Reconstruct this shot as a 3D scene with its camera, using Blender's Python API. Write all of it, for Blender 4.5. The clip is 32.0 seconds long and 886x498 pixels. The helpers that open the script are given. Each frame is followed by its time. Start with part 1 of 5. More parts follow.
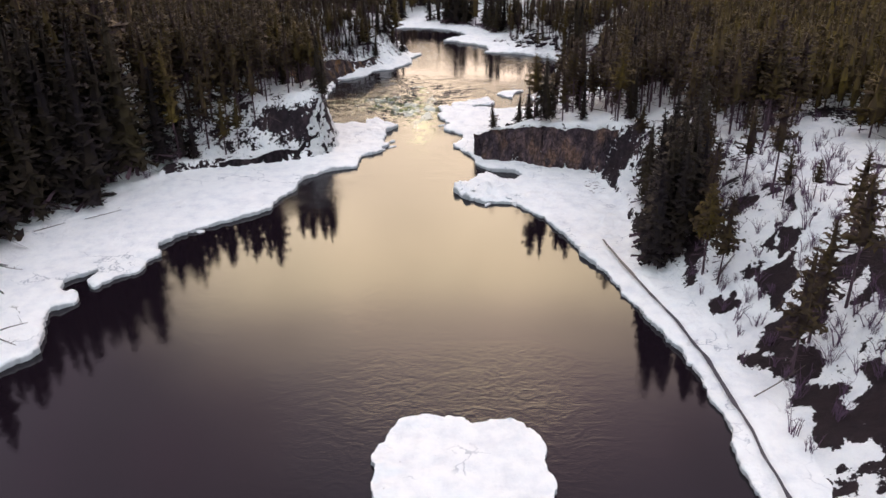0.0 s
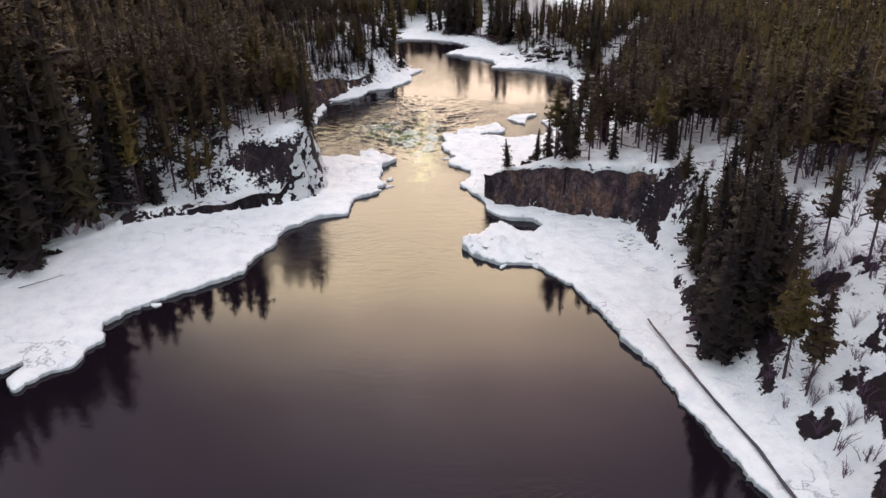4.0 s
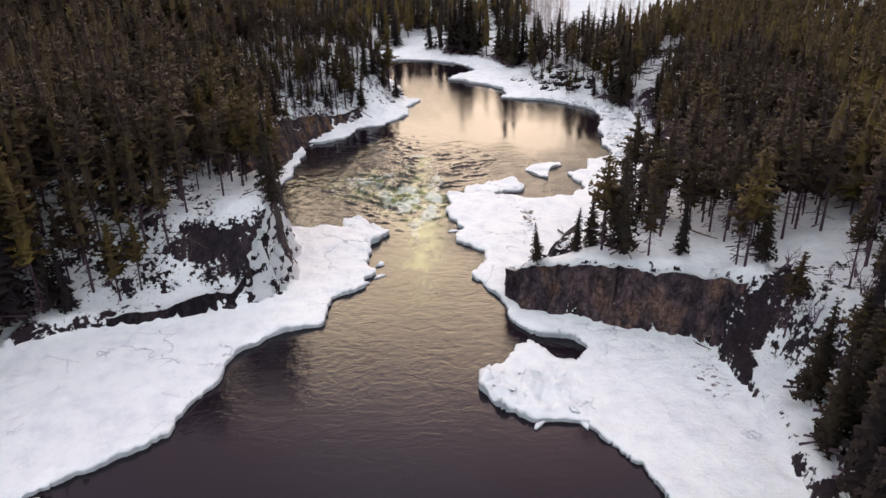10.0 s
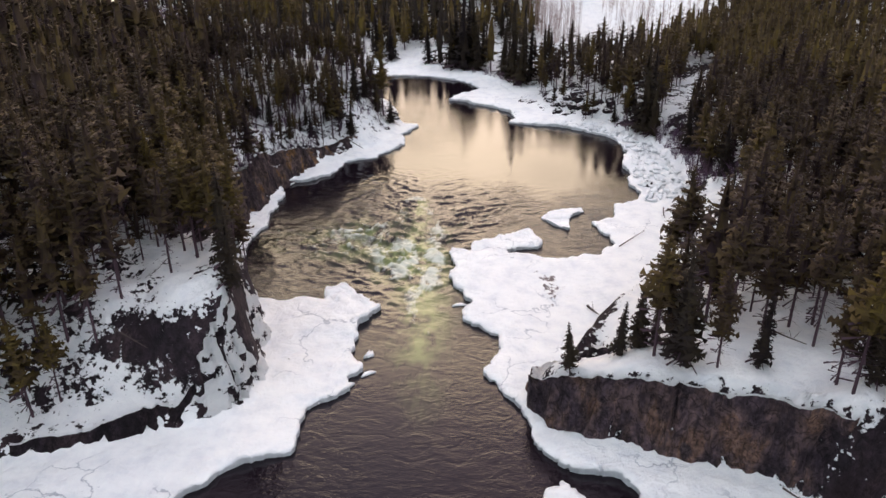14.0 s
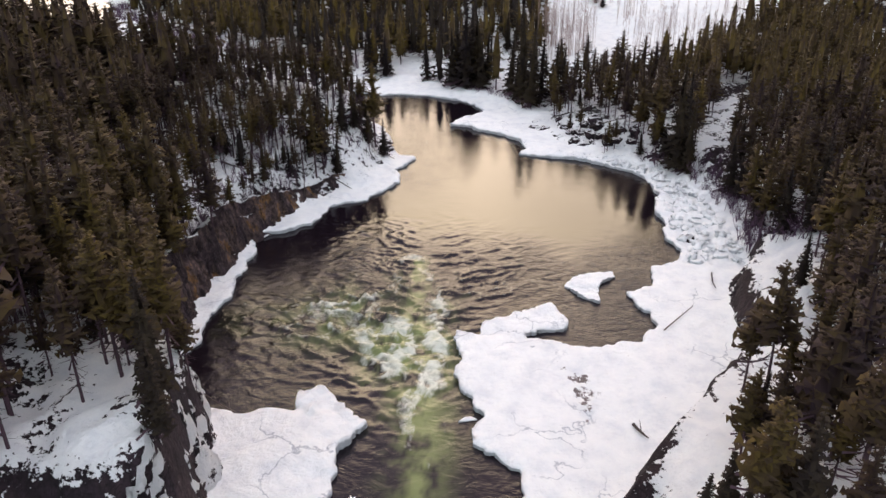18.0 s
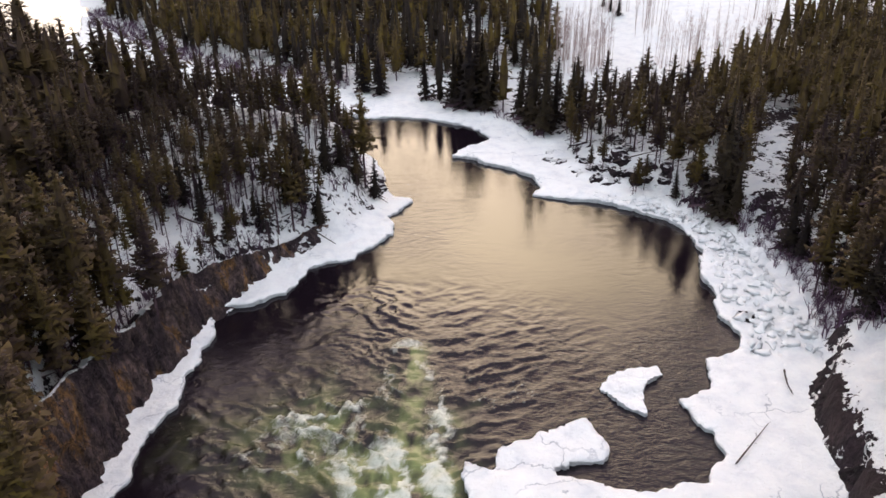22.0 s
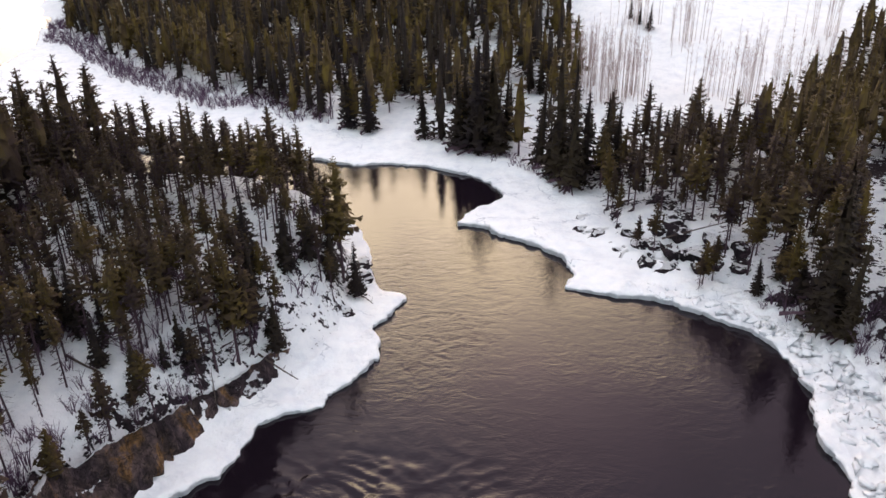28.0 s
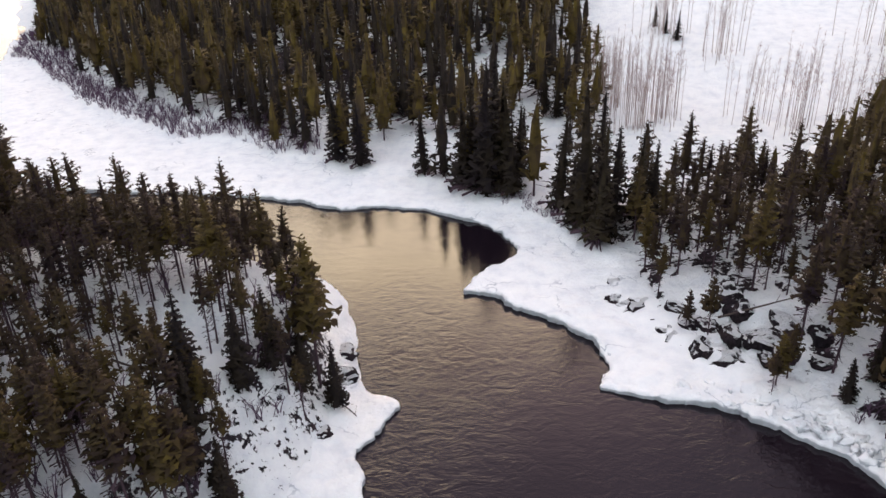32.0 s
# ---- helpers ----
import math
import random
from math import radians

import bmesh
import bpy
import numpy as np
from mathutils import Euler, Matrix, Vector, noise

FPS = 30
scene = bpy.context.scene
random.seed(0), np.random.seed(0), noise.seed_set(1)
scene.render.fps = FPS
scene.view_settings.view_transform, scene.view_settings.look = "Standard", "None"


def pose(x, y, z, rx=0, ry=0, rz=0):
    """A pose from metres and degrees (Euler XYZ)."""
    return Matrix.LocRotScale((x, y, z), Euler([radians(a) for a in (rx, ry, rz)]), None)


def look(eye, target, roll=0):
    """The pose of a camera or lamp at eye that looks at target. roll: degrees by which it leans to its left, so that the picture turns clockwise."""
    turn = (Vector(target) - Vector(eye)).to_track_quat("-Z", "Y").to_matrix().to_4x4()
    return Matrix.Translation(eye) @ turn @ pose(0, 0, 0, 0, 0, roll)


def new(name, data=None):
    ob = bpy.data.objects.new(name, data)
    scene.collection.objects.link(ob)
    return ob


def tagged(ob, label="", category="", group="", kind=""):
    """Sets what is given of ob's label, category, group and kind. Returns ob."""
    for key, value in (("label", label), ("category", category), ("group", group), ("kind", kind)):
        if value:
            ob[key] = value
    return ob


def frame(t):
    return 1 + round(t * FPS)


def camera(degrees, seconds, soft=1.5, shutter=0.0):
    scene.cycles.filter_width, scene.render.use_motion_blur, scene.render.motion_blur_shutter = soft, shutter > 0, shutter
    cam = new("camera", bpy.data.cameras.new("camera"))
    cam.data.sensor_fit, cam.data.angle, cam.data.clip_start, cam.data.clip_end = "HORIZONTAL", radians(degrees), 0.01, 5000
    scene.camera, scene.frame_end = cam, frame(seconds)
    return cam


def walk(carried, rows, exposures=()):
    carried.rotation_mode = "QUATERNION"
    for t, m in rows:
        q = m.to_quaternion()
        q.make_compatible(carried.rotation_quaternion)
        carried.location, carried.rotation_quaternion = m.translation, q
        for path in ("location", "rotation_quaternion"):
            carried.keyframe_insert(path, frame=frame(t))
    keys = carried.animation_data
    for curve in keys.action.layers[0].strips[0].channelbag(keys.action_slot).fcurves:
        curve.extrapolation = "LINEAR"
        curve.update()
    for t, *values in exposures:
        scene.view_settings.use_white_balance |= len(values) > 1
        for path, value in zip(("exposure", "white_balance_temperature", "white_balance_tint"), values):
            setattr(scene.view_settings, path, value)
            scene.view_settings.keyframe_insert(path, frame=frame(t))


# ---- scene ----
cam = camera(60.0, 32.0)
# seconds, eye, pitch, lean and turn in degrees: a level flight upstream, 46 m over the water
ROWS = [
    (0.0, 0.000, 0.000, 46.000, -25.422, 0.898, 0.000),
    (1.0, -0.244, 5.477, 45.958, -25.412, 0.953, -0.015),
    (2.0, -0.487, 10.969, 45.916, -25.404, 0.992, -0.036),
    (3.0, -0.726, 16.475, 45.874, -25.396, 1.016, -0.061),
    (4.0, -0.962, 21.994, 45.832, -25.389, 1.026, -0.090),
    (5.0, -1.192, 27.523, 45.790, -25.384, 1.023, -0.123),
    (6.0, -1.418, 33.061, 45.749, -25.380, 1.010, -0.159),
    (7.0, -1.637, 38.607, 45.708, -25.378, 0.988, -0.198),
    (8.0, -1.849, 44.159, 45.667, -25.378, 0.957, -0.240),
    (9.0, -2.053, 49.716, 45.626, -25.380, 0.920, -0.283),
    (10.0, -2.247, 55.275, 45.585, -25.385, 0.879, -0.328),
    (11.0, -2.432, 60.836, 45.545, -25.392, 0.833, -0.373),
    (12.0, -2.607, 66.396, 45.505, -25.402, 0.786, -0.419),
    (13.0, -2.770, 71.955, 45.465, -25.415, 0.738, -0.465),
    (14.0, -2.920, 77.510, 45.425, -25.432, 0.692, -0.510),
    (15.0, -3.058, 83.061, 45.385, -25.451, 0.647, -0.555),
    (16.0, -3.181, 88.605, 45.346, -25.475, 0.607, -0.598),
    (17.0, -3.290, 94.140, 45.306, -25.502, 0.571, -0.639),
    (18.0, -3.382, 99.667, 45.267, -25.533, 0.543, -0.677),
    (19.0, -3.459, 105.182, 45.228, -25.568, 0.523, -0.713),
    (20.0, -3.517, 110.684, 45.190, -25.608, 0.513, -0.746),
    (21.0, -3.557, 116.172, 45.151, -25.653, 0.513, -0.774),
    (22.0, -3.579, 121.644, 45.113, -25.702, 0.527, -0.799),
    (23.0, -3.580, 127.098, 45.075, -25.756, 0.555, -0.818),
    (24.0, -3.560, 132.534, 45.037, -25.816, 0.598, -0.833),
    (25.0, -3.518, 137.949, 44.999, -25.881, 0.659, -0.842),
    (26.0, -3.454, 143.341, 44.961, -25.952, 0.737, -0.844),
    (27.0, -3.367, 148.710, 44.924, -26.028, 0.837, -0.841),
    (28.0, -3.255, 154.054, 44.887, -26.111, 0.957, -0.830),
    (29.0, -3.118, 159.371, 44.850, -26.200, 1.101, -0.811),
    (30.0, -2.954, 164.659, 44.813, -26.295, 1.268, -0.784),
    (31.0, -2.764, 169.918, 44.776, -26.397, 1.462, -0.749),
    (32.0, -2.547, 175.145, 44.740, -26.506, 1.684, -0.705),
]
walk(cam, [(t, pose(x, y, z, 90 + pitch, roll, yaw)) for t, x, y, z, pitch, roll, yaw in ROWS],
     exposures=[(0, 0.26), (7, 0.28), (14, 0.27), (20, 0.28), (24, 0.41), (28, 0.41), (32, 0.30)])

# ---- world and sun ----
SUN_EL, SUN_AZ = 25.0, 1.0          # degrees; the sun stands veiled upstream
sun_dir = Vector((math.sin(radians(SUN_AZ)) * math.cos(radians(SUN_EL)), math.cos(radians(SUN_AZ)) * math.cos(radians(SUN_EL)), math.sin(radians(SUN_EL))))
world = bpy.data.worlds.new("dusk_sky")
scene.world = world
world.use_nodes = True
wn, wl = world.node_tree.nodes, world.node_tree.links
wn.clear()
w_out = wn.new("ShaderNodeOutputWorld")
w_bg = wn.new("ShaderNodeBackground")
w_sky = wn.new("ShaderNodeTexSky")
w_sky.sky_type = "NISHITA"
w_sky.sun_disc = False
w_sky.sun_elevation = radians(SUN_EL)
w_sky.sun_rotation = radians(SUN_AZ)
w_sky.air_density, w_sky.dust_density, w_sky.ozone_density = 1.2, 4.0, 1.0
w_co = wn.new("ShaderNodeTexCoord")
w_dot = wn.new("ShaderNodeVectorMath")
w_dot.operation = "DOT_PRODUCT"
w_dot.inputs[1].default_value = sun_dir
wl.new(w_co.outputs["Generated"], w_dot.inputs[0])
def sky_ramp(stops):
    r = wn.new("ShaderNodeValToRGB")
    r.color_ramp.interpolation = "EASE"
    while len(r.color_ramp.elements) < len(stops):
        r.color_ramp.elements.new(0.5)
    for el, (at, col) in zip(r.color_ramp.elements, stops):
        el.position, el.color = at, (*col, 1)
    return r


# a cloud deck, dimmer and more purple towards the sun
w_glow = sky_ramp([(0.0, (0.98, 1.0, 1.07)), (0.55, (0.965, 0.93, 0.99)), (0.88, (0.41, 0.31, 0.46)), (1.0, (0.60, 0.42, 0.60))])
wl.new(w_dot.outputs["Value"], w_glow.inputs[0])
# and the bright gap under its edge, upstream: by elevation, fading to both sides
w_gap = sky_ramp([(0.0, (1.75, 1.42, 0.98)), (0.22, (1.95, 1.58, 1.05)), (0.34, (2.75, 2.2, 1.35)), (0.46, (4.3, 3.4, 1.95)), (0.52, (2.5, 1.9, 1.2)), (0.59, (0.85, 0.58, 0.48)), (0.70, (0.0, 0.0, 0.0))])
w_sep = wn.new("ShaderNodeSeparateXYZ")
wl.new(w_co.outputs["Generated"], w_sep.inputs[0])
wl.new(w_sep.outputs[2], w_gap.inputs[0])
w_flat = wn.new("ShaderNodeVectorMath")
w_flat.operation = "MULTIPLY"
w_flat.inputs[1].default_value = (1, 1, 0)
wl.new(w_co.outputs["Generated"], w_flat.inputs[0])
w_nrm = wn.new("ShaderNodeVectorMath")
w_nrm.operation = "NORMALIZE"
wl.new(w_flat.outputs[0], w_nrm.inputs[0])
w_az = wn.new("ShaderNodeVectorMath")
w_az.operation = "DOT_PRODUCT"
w_az.inputs[1].default_value = (math.sin(radians(SUN_AZ)), math.cos(radians(SUN_AZ)), 0)
wl.new(w_nrm.outputs[0], w_az.inputs[0])
w_side = wn.new("ShaderNodeMapRange")
w_side.interpolation_type = "SMOOTHSTEP"
w_side.inputs[1].default_value, w_side.inputs[2].default_value = 0.70, 0.84
w_low = wn.new("ShaderNodeMath")          # the gap is widest along the horizon
w_low.operation = "MULTIPLY_ADD"
w_low.inputs[1].default_value = -0.34
wl.new(w_sep.outputs[2], w_low.inputs[0])
wl.new(w_az.outputs["Value"], w_low.inputs[2])
wl.new(w_low.outputs[0], w_side.inputs[0])
w_band = wn.new("ShaderNodeVectorMath")
w_band.operation = "SCALE"
wl.new(w_gap.outputs["Color"], w_band.inputs[0])
wl.new(w_side.outputs[0], w_band.inputs["Scale"])
w_cl = wn.new("ShaderNodeTexNoise")
w_cl.inputs["Scale"].default_value = 3.0
w_cl.inputs["Detail"].default_value = 4.0
wl.new(w_co.outputs["Generated"], w_cl.inputs["Vector"])
w_cm = wn.new("ShaderNodeMapRange")
w_cm.inputs[1].default_value, w_cm.inputs[2].default_value, w_cm.inputs[3].default_value, w_cm.inputs[4].default_value = 0.3, 0.7, 0.62, 1.38
wl.new(w_cl.outputs["Fac"], w_cm.inputs[0])
w_mul = wn.new("ShaderNodeVectorMath")
w_mul.operation = "SCALE"

wl.new(w_cm.outputs[0], w_mul.inputs["Scale"])
w_bank = wn.new("ShaderNodeTexNoise")
w_bank.inputs["Scale"].default_value, w_bank.inputs["Detail"].default_value = 2.3, 3.0
wl.new(w_co.outputs["Generated"], w_bank.inputs["Vector"])
w_tint = sky_ramp([(0.38, (1.12, 0.95, 1.02)), (0.50, (1.0, 1.0, 1.0)), (0.62, (0.86, 1.05, 1.05))])
wl.new(w_bank.outputs["Fac"], w_tint.inputs[0])
w_hue = wn.new("ShaderNodeVectorMath")
w_hue.operation = "MULTIPLY"
wl.new(w_tint.outputs["Color"], w_hue.inputs[1])
w_s2 = wn.new("ShaderNodeVectorMath")
w_s2.operation = "SCALE"
w_s2.inputs["Scale"].default_value = 0.02
wl.new(w_sky.outputs["Color"], w_s2.inputs[0])
w_sum = wn.new("ShaderNodeVectorMath")
w_sum.operation = "ADD"
wl.new(w_glow.outputs["Color"], w_hue.inputs[0])
wl.new(w_hue.outputs[0], w_sum.inputs[0])
wl.new(w_band.outputs[0], w_sum.inputs[1])
w_add = wn.new("ShaderNodeVectorMath")
w_add.operation = "ADD"
wl.new(w_mul.outputs[0], w_add.inputs[0])
wl.new(w_s2.outputs[0], w_add.inputs[1])
wl.new(w_sum.outputs[0], w_mul.inputs[0])
wl.new(w_add.outputs[0], w_bg.inputs["Color"])
w_bg.inputs["Strength"].default_value = 1.0
wl.new(w_bg.outputs[0], w_out.inputs["Surface"])

sun_data = bpy.data.lights.new("sun", "SUN")
sun_data.energy, sun_data.angle, sun_data.color = 0.5, radians(130), (1.0, 0.84, 0.78)
sun = new("sun", sun_data)
sun.matrix_world = look(Vector((0, 0, 200)) + sun_dir * 300, (0, 0, 200))


# ---- materials ----
def mat(name):
    m = bpy.data.materials.new(name)
    m.use_nodes = True
    nt = m.node_tree
    return m, nt, nt.nodes, nt.links, nt.nodes["Principled BSDF"]


def node(nt, kind, **ins):
    n = nt.nodes.new("ShaderNode" + kind)
    for k, v in ins.items():
        n.inputs[k.replace("_", " ")].default_value = v
    return n


def noise_tex(nt, scale, detail=4.0, rough=0.55, stretch=None, distort=0.0):
    geo = nt.nodes.new("ShaderNodeNewGeometry")
    n = node(nt, "TexNoise", Scale=scale, Detail=detail, Roughness=rough, Distortion=distort)
    if stretch:
        mp = nt.nodes.new("ShaderNodeMapping")
        mp.inputs["Scale"].default_value = stretch
        nt.links.new(geo.outputs["Position"], mp.inputs["Vector"])
        nt.links.new(mp.outputs[0], n.inputs["Vector"])
    else:
        nt.links.new(geo.outputs["Position"], n.inputs["Vector"])
    return n.outputs["Fac"]


def ramp_of(nt, fac, stops):
    r = nt.nodes.new("ShaderNodeValToRGB")
    while len(r.color_ramp.elements) < len(stops):
        r.color_ramp.elements.new(0.5)
    for el, (at, col) in zip(r.color_ramp.elements, stops):
        el.position = at
        el.color = (*col, 1) if isinstance(col, tuple) else (col, col, col, 1)
    nt.links.new(fac, r.inputs[0])
    return r.outputs["Color"]


def math_of(nt, op, a, b=0.0):
    m = nt.nodes.new("ShaderNodeMath")
    m.operation = op
    for i, v in enumerate((a, b)):
        if isinstance(v, (int, float)):
            m.inputs[i].default_value = v
        else:
            nt.links.new(v, m.inputs[i])
    return m.outputs[0]


def mix_of(nt, fac, a, b):
    m = nt.nodes.new("ShaderNodeMix")
    m.data_type = "RGBA"
    for i, v in ((0, fac), (6, a), (7, b)):
        if isinstance(v, tuple):
            m.inputs[i].default_value = (*v, 1)
        elif isinstance(v, (int, float)):
            m.inputs[i].default_value = v
        else:
            nt.links.new(v, m.inputs[i])
    return m.outputs[2]


def bump_of(nt, height, strength, dist, normal=None):
    b = nt.nodes.new("ShaderNodeBump")
    b.inputs["Strength"].default_value, b.inputs["Distance"].default_value = strength, dist
    nt.links.new(height, b.inputs["Height"])
    if normal is not None:
        nt.links.new(normal, b.inputs["Normal"])
    return b.outputs[0]


def snow_colour(nt):
    return ramp_of(nt, noise_tex(nt, 0.45, 8, 0.65), [(0.3, (0.72, 0.735, 0.775)), (0.5, (0.84, 0.845, 0.86)), (0.7, (0.90, 0.90, 0.90))])


DARK_ROCK = [(0.32, (0.014, 0.010, 0.015)), (0.5, (0.030, 0.020, 0.027)), (0.66, (0.058, 0.038, 0.042)), (0.8, (0.085, 0.060, 0.064))]
WARM_ROCK = [(0.30, (0.036, 0.026, 0.038)), (0.44, (0.085, 0.060, 0.074)), (0.54, (0.165, 0.110, 0.108)), (0.60, (0.235, 0.14, 0.105)), (0.67, (0.10, 0.074, 0.084)), (0.8, (0.21, 0.16, 0.16))]
CANYON_ROCK = [(0.30, (0.035, 0.024, 0.032)), (0.45, (0.066, 0.045, 0.052)), (0.56, (0.14, 0.096, 0.088)), (0.62, (0.28, 0.15, 0.060)), (0.68, (0.11, 0.078, 0.076))]


def times(nt, a, b):
    m = nt.nodes.new("ShaderNodeMix")
    m.data_type, m.blend_type = "RGBA", "MULTIPLY"
    m.inputs[0].default_value = 1.0
    nt.links.new(a, m.inputs[6])
    nt.links.new(b, m.inputs[7])
    return m.outputs[2]


def rock_colour(nt, tones=DARK_ROCK):
    """Mottled stone with water stains running down it and dark joints."""
    big = ramp_of(nt, noise_tex(nt, 0.30, 6, 0.62, (1.25, 1.25, 0.55)), tones)
    mottle = ramp_of(nt, noise_tex(nt, 1.6, 6, 0.7), [(0.32, 0.45), (0.68, 1.55)])
    stain = ramp_of(nt, noise_tex(nt, 1.1, 4, 0.6, (1.3, 1.3, 0.3)), [(0.36, 0.5), (0.62, 1.15)])
    joint = ramp_of(nt, noise_tex(nt, 0.7, 4, 0.55, (1.0, 1.0, 0.6), 1.5), [(0.47, 1.0), (0.495, 0.4), (0.505, 0.4), (0.53, 1.0)])
    return times(nt, times(nt, big, mottle), times(nt, stain, joint))


def ground_material():
    """Snow that lies on what is flat enough, rock and bare earth where it is steep or trodden free."""
    m, nt, nodes, links, bsdf = mat("snowy_ground")
    geo = nodes.new("ShaderNodeNewGeometry")
    sep = nodes.new("ShaderNodeSeparateXYZ")
    links.new(geo.outputs["Normal"], sep.inputs[0])
    att = nodes.new("ShaderNodeAttribute")
    att.attribute_name = "bare"
    n1 = noise_tex(nt, 0.6, 6, 0.66)
    n2 = noise_tex(nt, 1.9, 4, 0.6)
    level = math_of(nt, "ADD", sep.outputs[2], math_of(nt, "MULTIPLY", math_of(nt, "SUBTRACT", n1, 0.5), 1.3))
    level = math_of(nt, "ADD", level, math_of(nt, "MULTIPLY", math_of(nt, "SUBTRACT", n2, 0.5), 1.3))
    level = math_of(nt, "SUBTRACT", level, att.outputs["Fac"])
    mask = ramp_of(nt, level, [(0.49, 0.0), (0.54, 1.0)])
    # earth tone; among the trees it also stands in for shade on the snow
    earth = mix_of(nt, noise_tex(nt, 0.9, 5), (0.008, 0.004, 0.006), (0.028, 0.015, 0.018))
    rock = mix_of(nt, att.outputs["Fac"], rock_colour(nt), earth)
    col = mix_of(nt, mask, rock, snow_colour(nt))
    links.new(col, bsdf.inputs["Base Color"])
    bsdf.inputs["Roughness"].default_value = 0.85
    bsdf.inputs["Specular IOR Level"].default_value = 0.25
    h = math_of(nt, "ADD", math_of(nt, "MULTIPLY", mask, 0.35), math_of(nt, "MULTIPLY", noise_tex(nt, 1.3, 8, 0.68), 0.9))
    links.new(bump_of(nt, h, 0.9, 0.7), bsdf.inputs["Normal"])
    return m


def ice_material():
    """Wind-packed snow on river ice: white tops, grey-blue broken edges, hairline cracks and a little litter."""
    m, nt, nodes, links, bsdf = mat("snow_covered_ice")
    geo = nodes.new("ShaderNodeNewGeometry")
    sep = nodes.new("ShaderNodeSeparateXYZ")
    links.new(geo.outputs["Normal"], sep.inputs[0])
    vor = nodes.new("ShaderNodeTexVoronoi")
    vor.feature = "DISTANCE_TO_EDGE"
    vor.inputs["Scale"].default_value = 0.16
    wob = node(nt, "TexNoise", Scale=0.5, Detail=5.0)
    links.new(geo.outputs["Position"], wob.inputs["Vector"])
    vm = nodes.new("ShaderNodeVectorMath")
    vm.operation = "MULTIPLY_ADD"
    vm.inputs[1].default_value = (5, 5, 5)
    links.new(wob.outputs["Color"], vm.inputs[0])
    links.new(geo.outputs["Position"], vm.inputs[2])
    links.new(vm.outputs[0], vor.inputs["Vector"])
    crack = ramp_of(nt, vor.outputs["Distance"], [(0.004, 0.0), (0.02, 1.0)])
    gate = ramp_of(nt, noise_tex(nt, 0.09, 3), [(0.53, 1.0), (0.60, 0.0)])
    crack = math_of(nt, "MAXIMUM", crack, gate)
    side = ramp_of(nt, sep.outputs[2], [(0.25, 0.0), (0.6, 1.0)])
    edge = mix_of(nt, noise_tex(nt, 1.1, 5), (0.30, 0.325, 0.36), (0.64, 0.65, 0.67))
    col = mix_of(nt, side, edge, snow_colour(nt))
    col = mix_of(nt, crack, (0.48, 0.50, 0.55), col)
    litter = ramp_of(nt, noise_tex(nt, 1.7, 6, 0.75), [(0.665, 0.0), (0.70, 1.0)])
    litter = math_of(nt, "MULTIPLY", litter, ramp_of(nt, noise_tex(nt, 0.07, 3), [(0.50, 0.0), (0.62, 0.8)]))
    debris = nodes.new("ShaderNodeAttribute")
    debris.attribute_name = "debris"
    spots = math_of(nt, "ADD", math_of(nt, "MULTIPLY", noise_tex(nt, 1.3, 5, 0.7), 0.8), math_of(nt, "MULTIPLY", debris.outputs["Fac"], 0.22))
    litter = math_of(nt, "MAXIMUM", litter, ramp_of(nt, spots, [(0.60, 0.0), (0.63, 1.0)]))
    col = mix_of(nt, litter, col, (0.16, 0.13, 0.13))
    links.new(col, bsdf.inputs["Base Color"])
    bsdf.inputs["Roughness"].default_value = 0.75
    bsdf.inputs["Specular IOR Level"].default_value = 0.3
    drift = noise_tex(nt, 0.30, 6, 0.62, (0.9, 1.15, 1.0), 0.6)
    h = math_of(nt, "ADD", math_of(nt, "MULTIPLY", noise_tex(nt, 1.1, 8, 0.68), 0.7), math_of(nt, "MULTIPLY", crack, 0.15))
    h = math_of(nt, "ADD", h, math_of(nt, "MULTIPLY", drift, 0.9))
    links.new(bump_of(nt, h, 0.8, 0.6), bsdf.inputs["Normal"])
    return m


def rock_material(name, tones, flat, patchy=1.2, size=0.55):
    """Weathered rock that holds snow where it is flatter than the given upward slope."""
    m, nt, nodes, links, bsdf = mat(name)
    geo = nodes.new("ShaderNodeNewGeometry")
    sep = nodes.new("ShaderNodeSeparateXYZ")
    links.new(geo.outputs["Normal"], sep.inputs[0])
    level = math_of(nt, "ADD", sep.outputs[2], math_of(nt, "MULTIPLY", math_of(nt, "SUBTRACT", noise_tex(nt, size, 6, 0.66), 0.5), patchy))
    mask = ramp_of(nt, level, [(flat, 0.0), (flat + 0.05, 1.0)])
    links.new(mix_of(nt, mask, rock_colour(nt, tones), snow_colour(nt)), bsdf.inputs["Base Color"])
    bsdf.inputs["Roughness"].default_value = 0.9
    bsdf.inputs["Specular IOR Level"].default_value = 0.2
    relief = math_of(nt, "ADD", noise_tex(nt, 1.4, 9, 0.72, (1.4, 1.4, 0.7)), math_of(nt, "MULTIPLY", noise_tex(nt, 0.5, 5, 0.6), 1.5))
    links.new(bump_of(nt, relief, 1.0, 1.1), bsdf.inputs["Normal"])
    return m


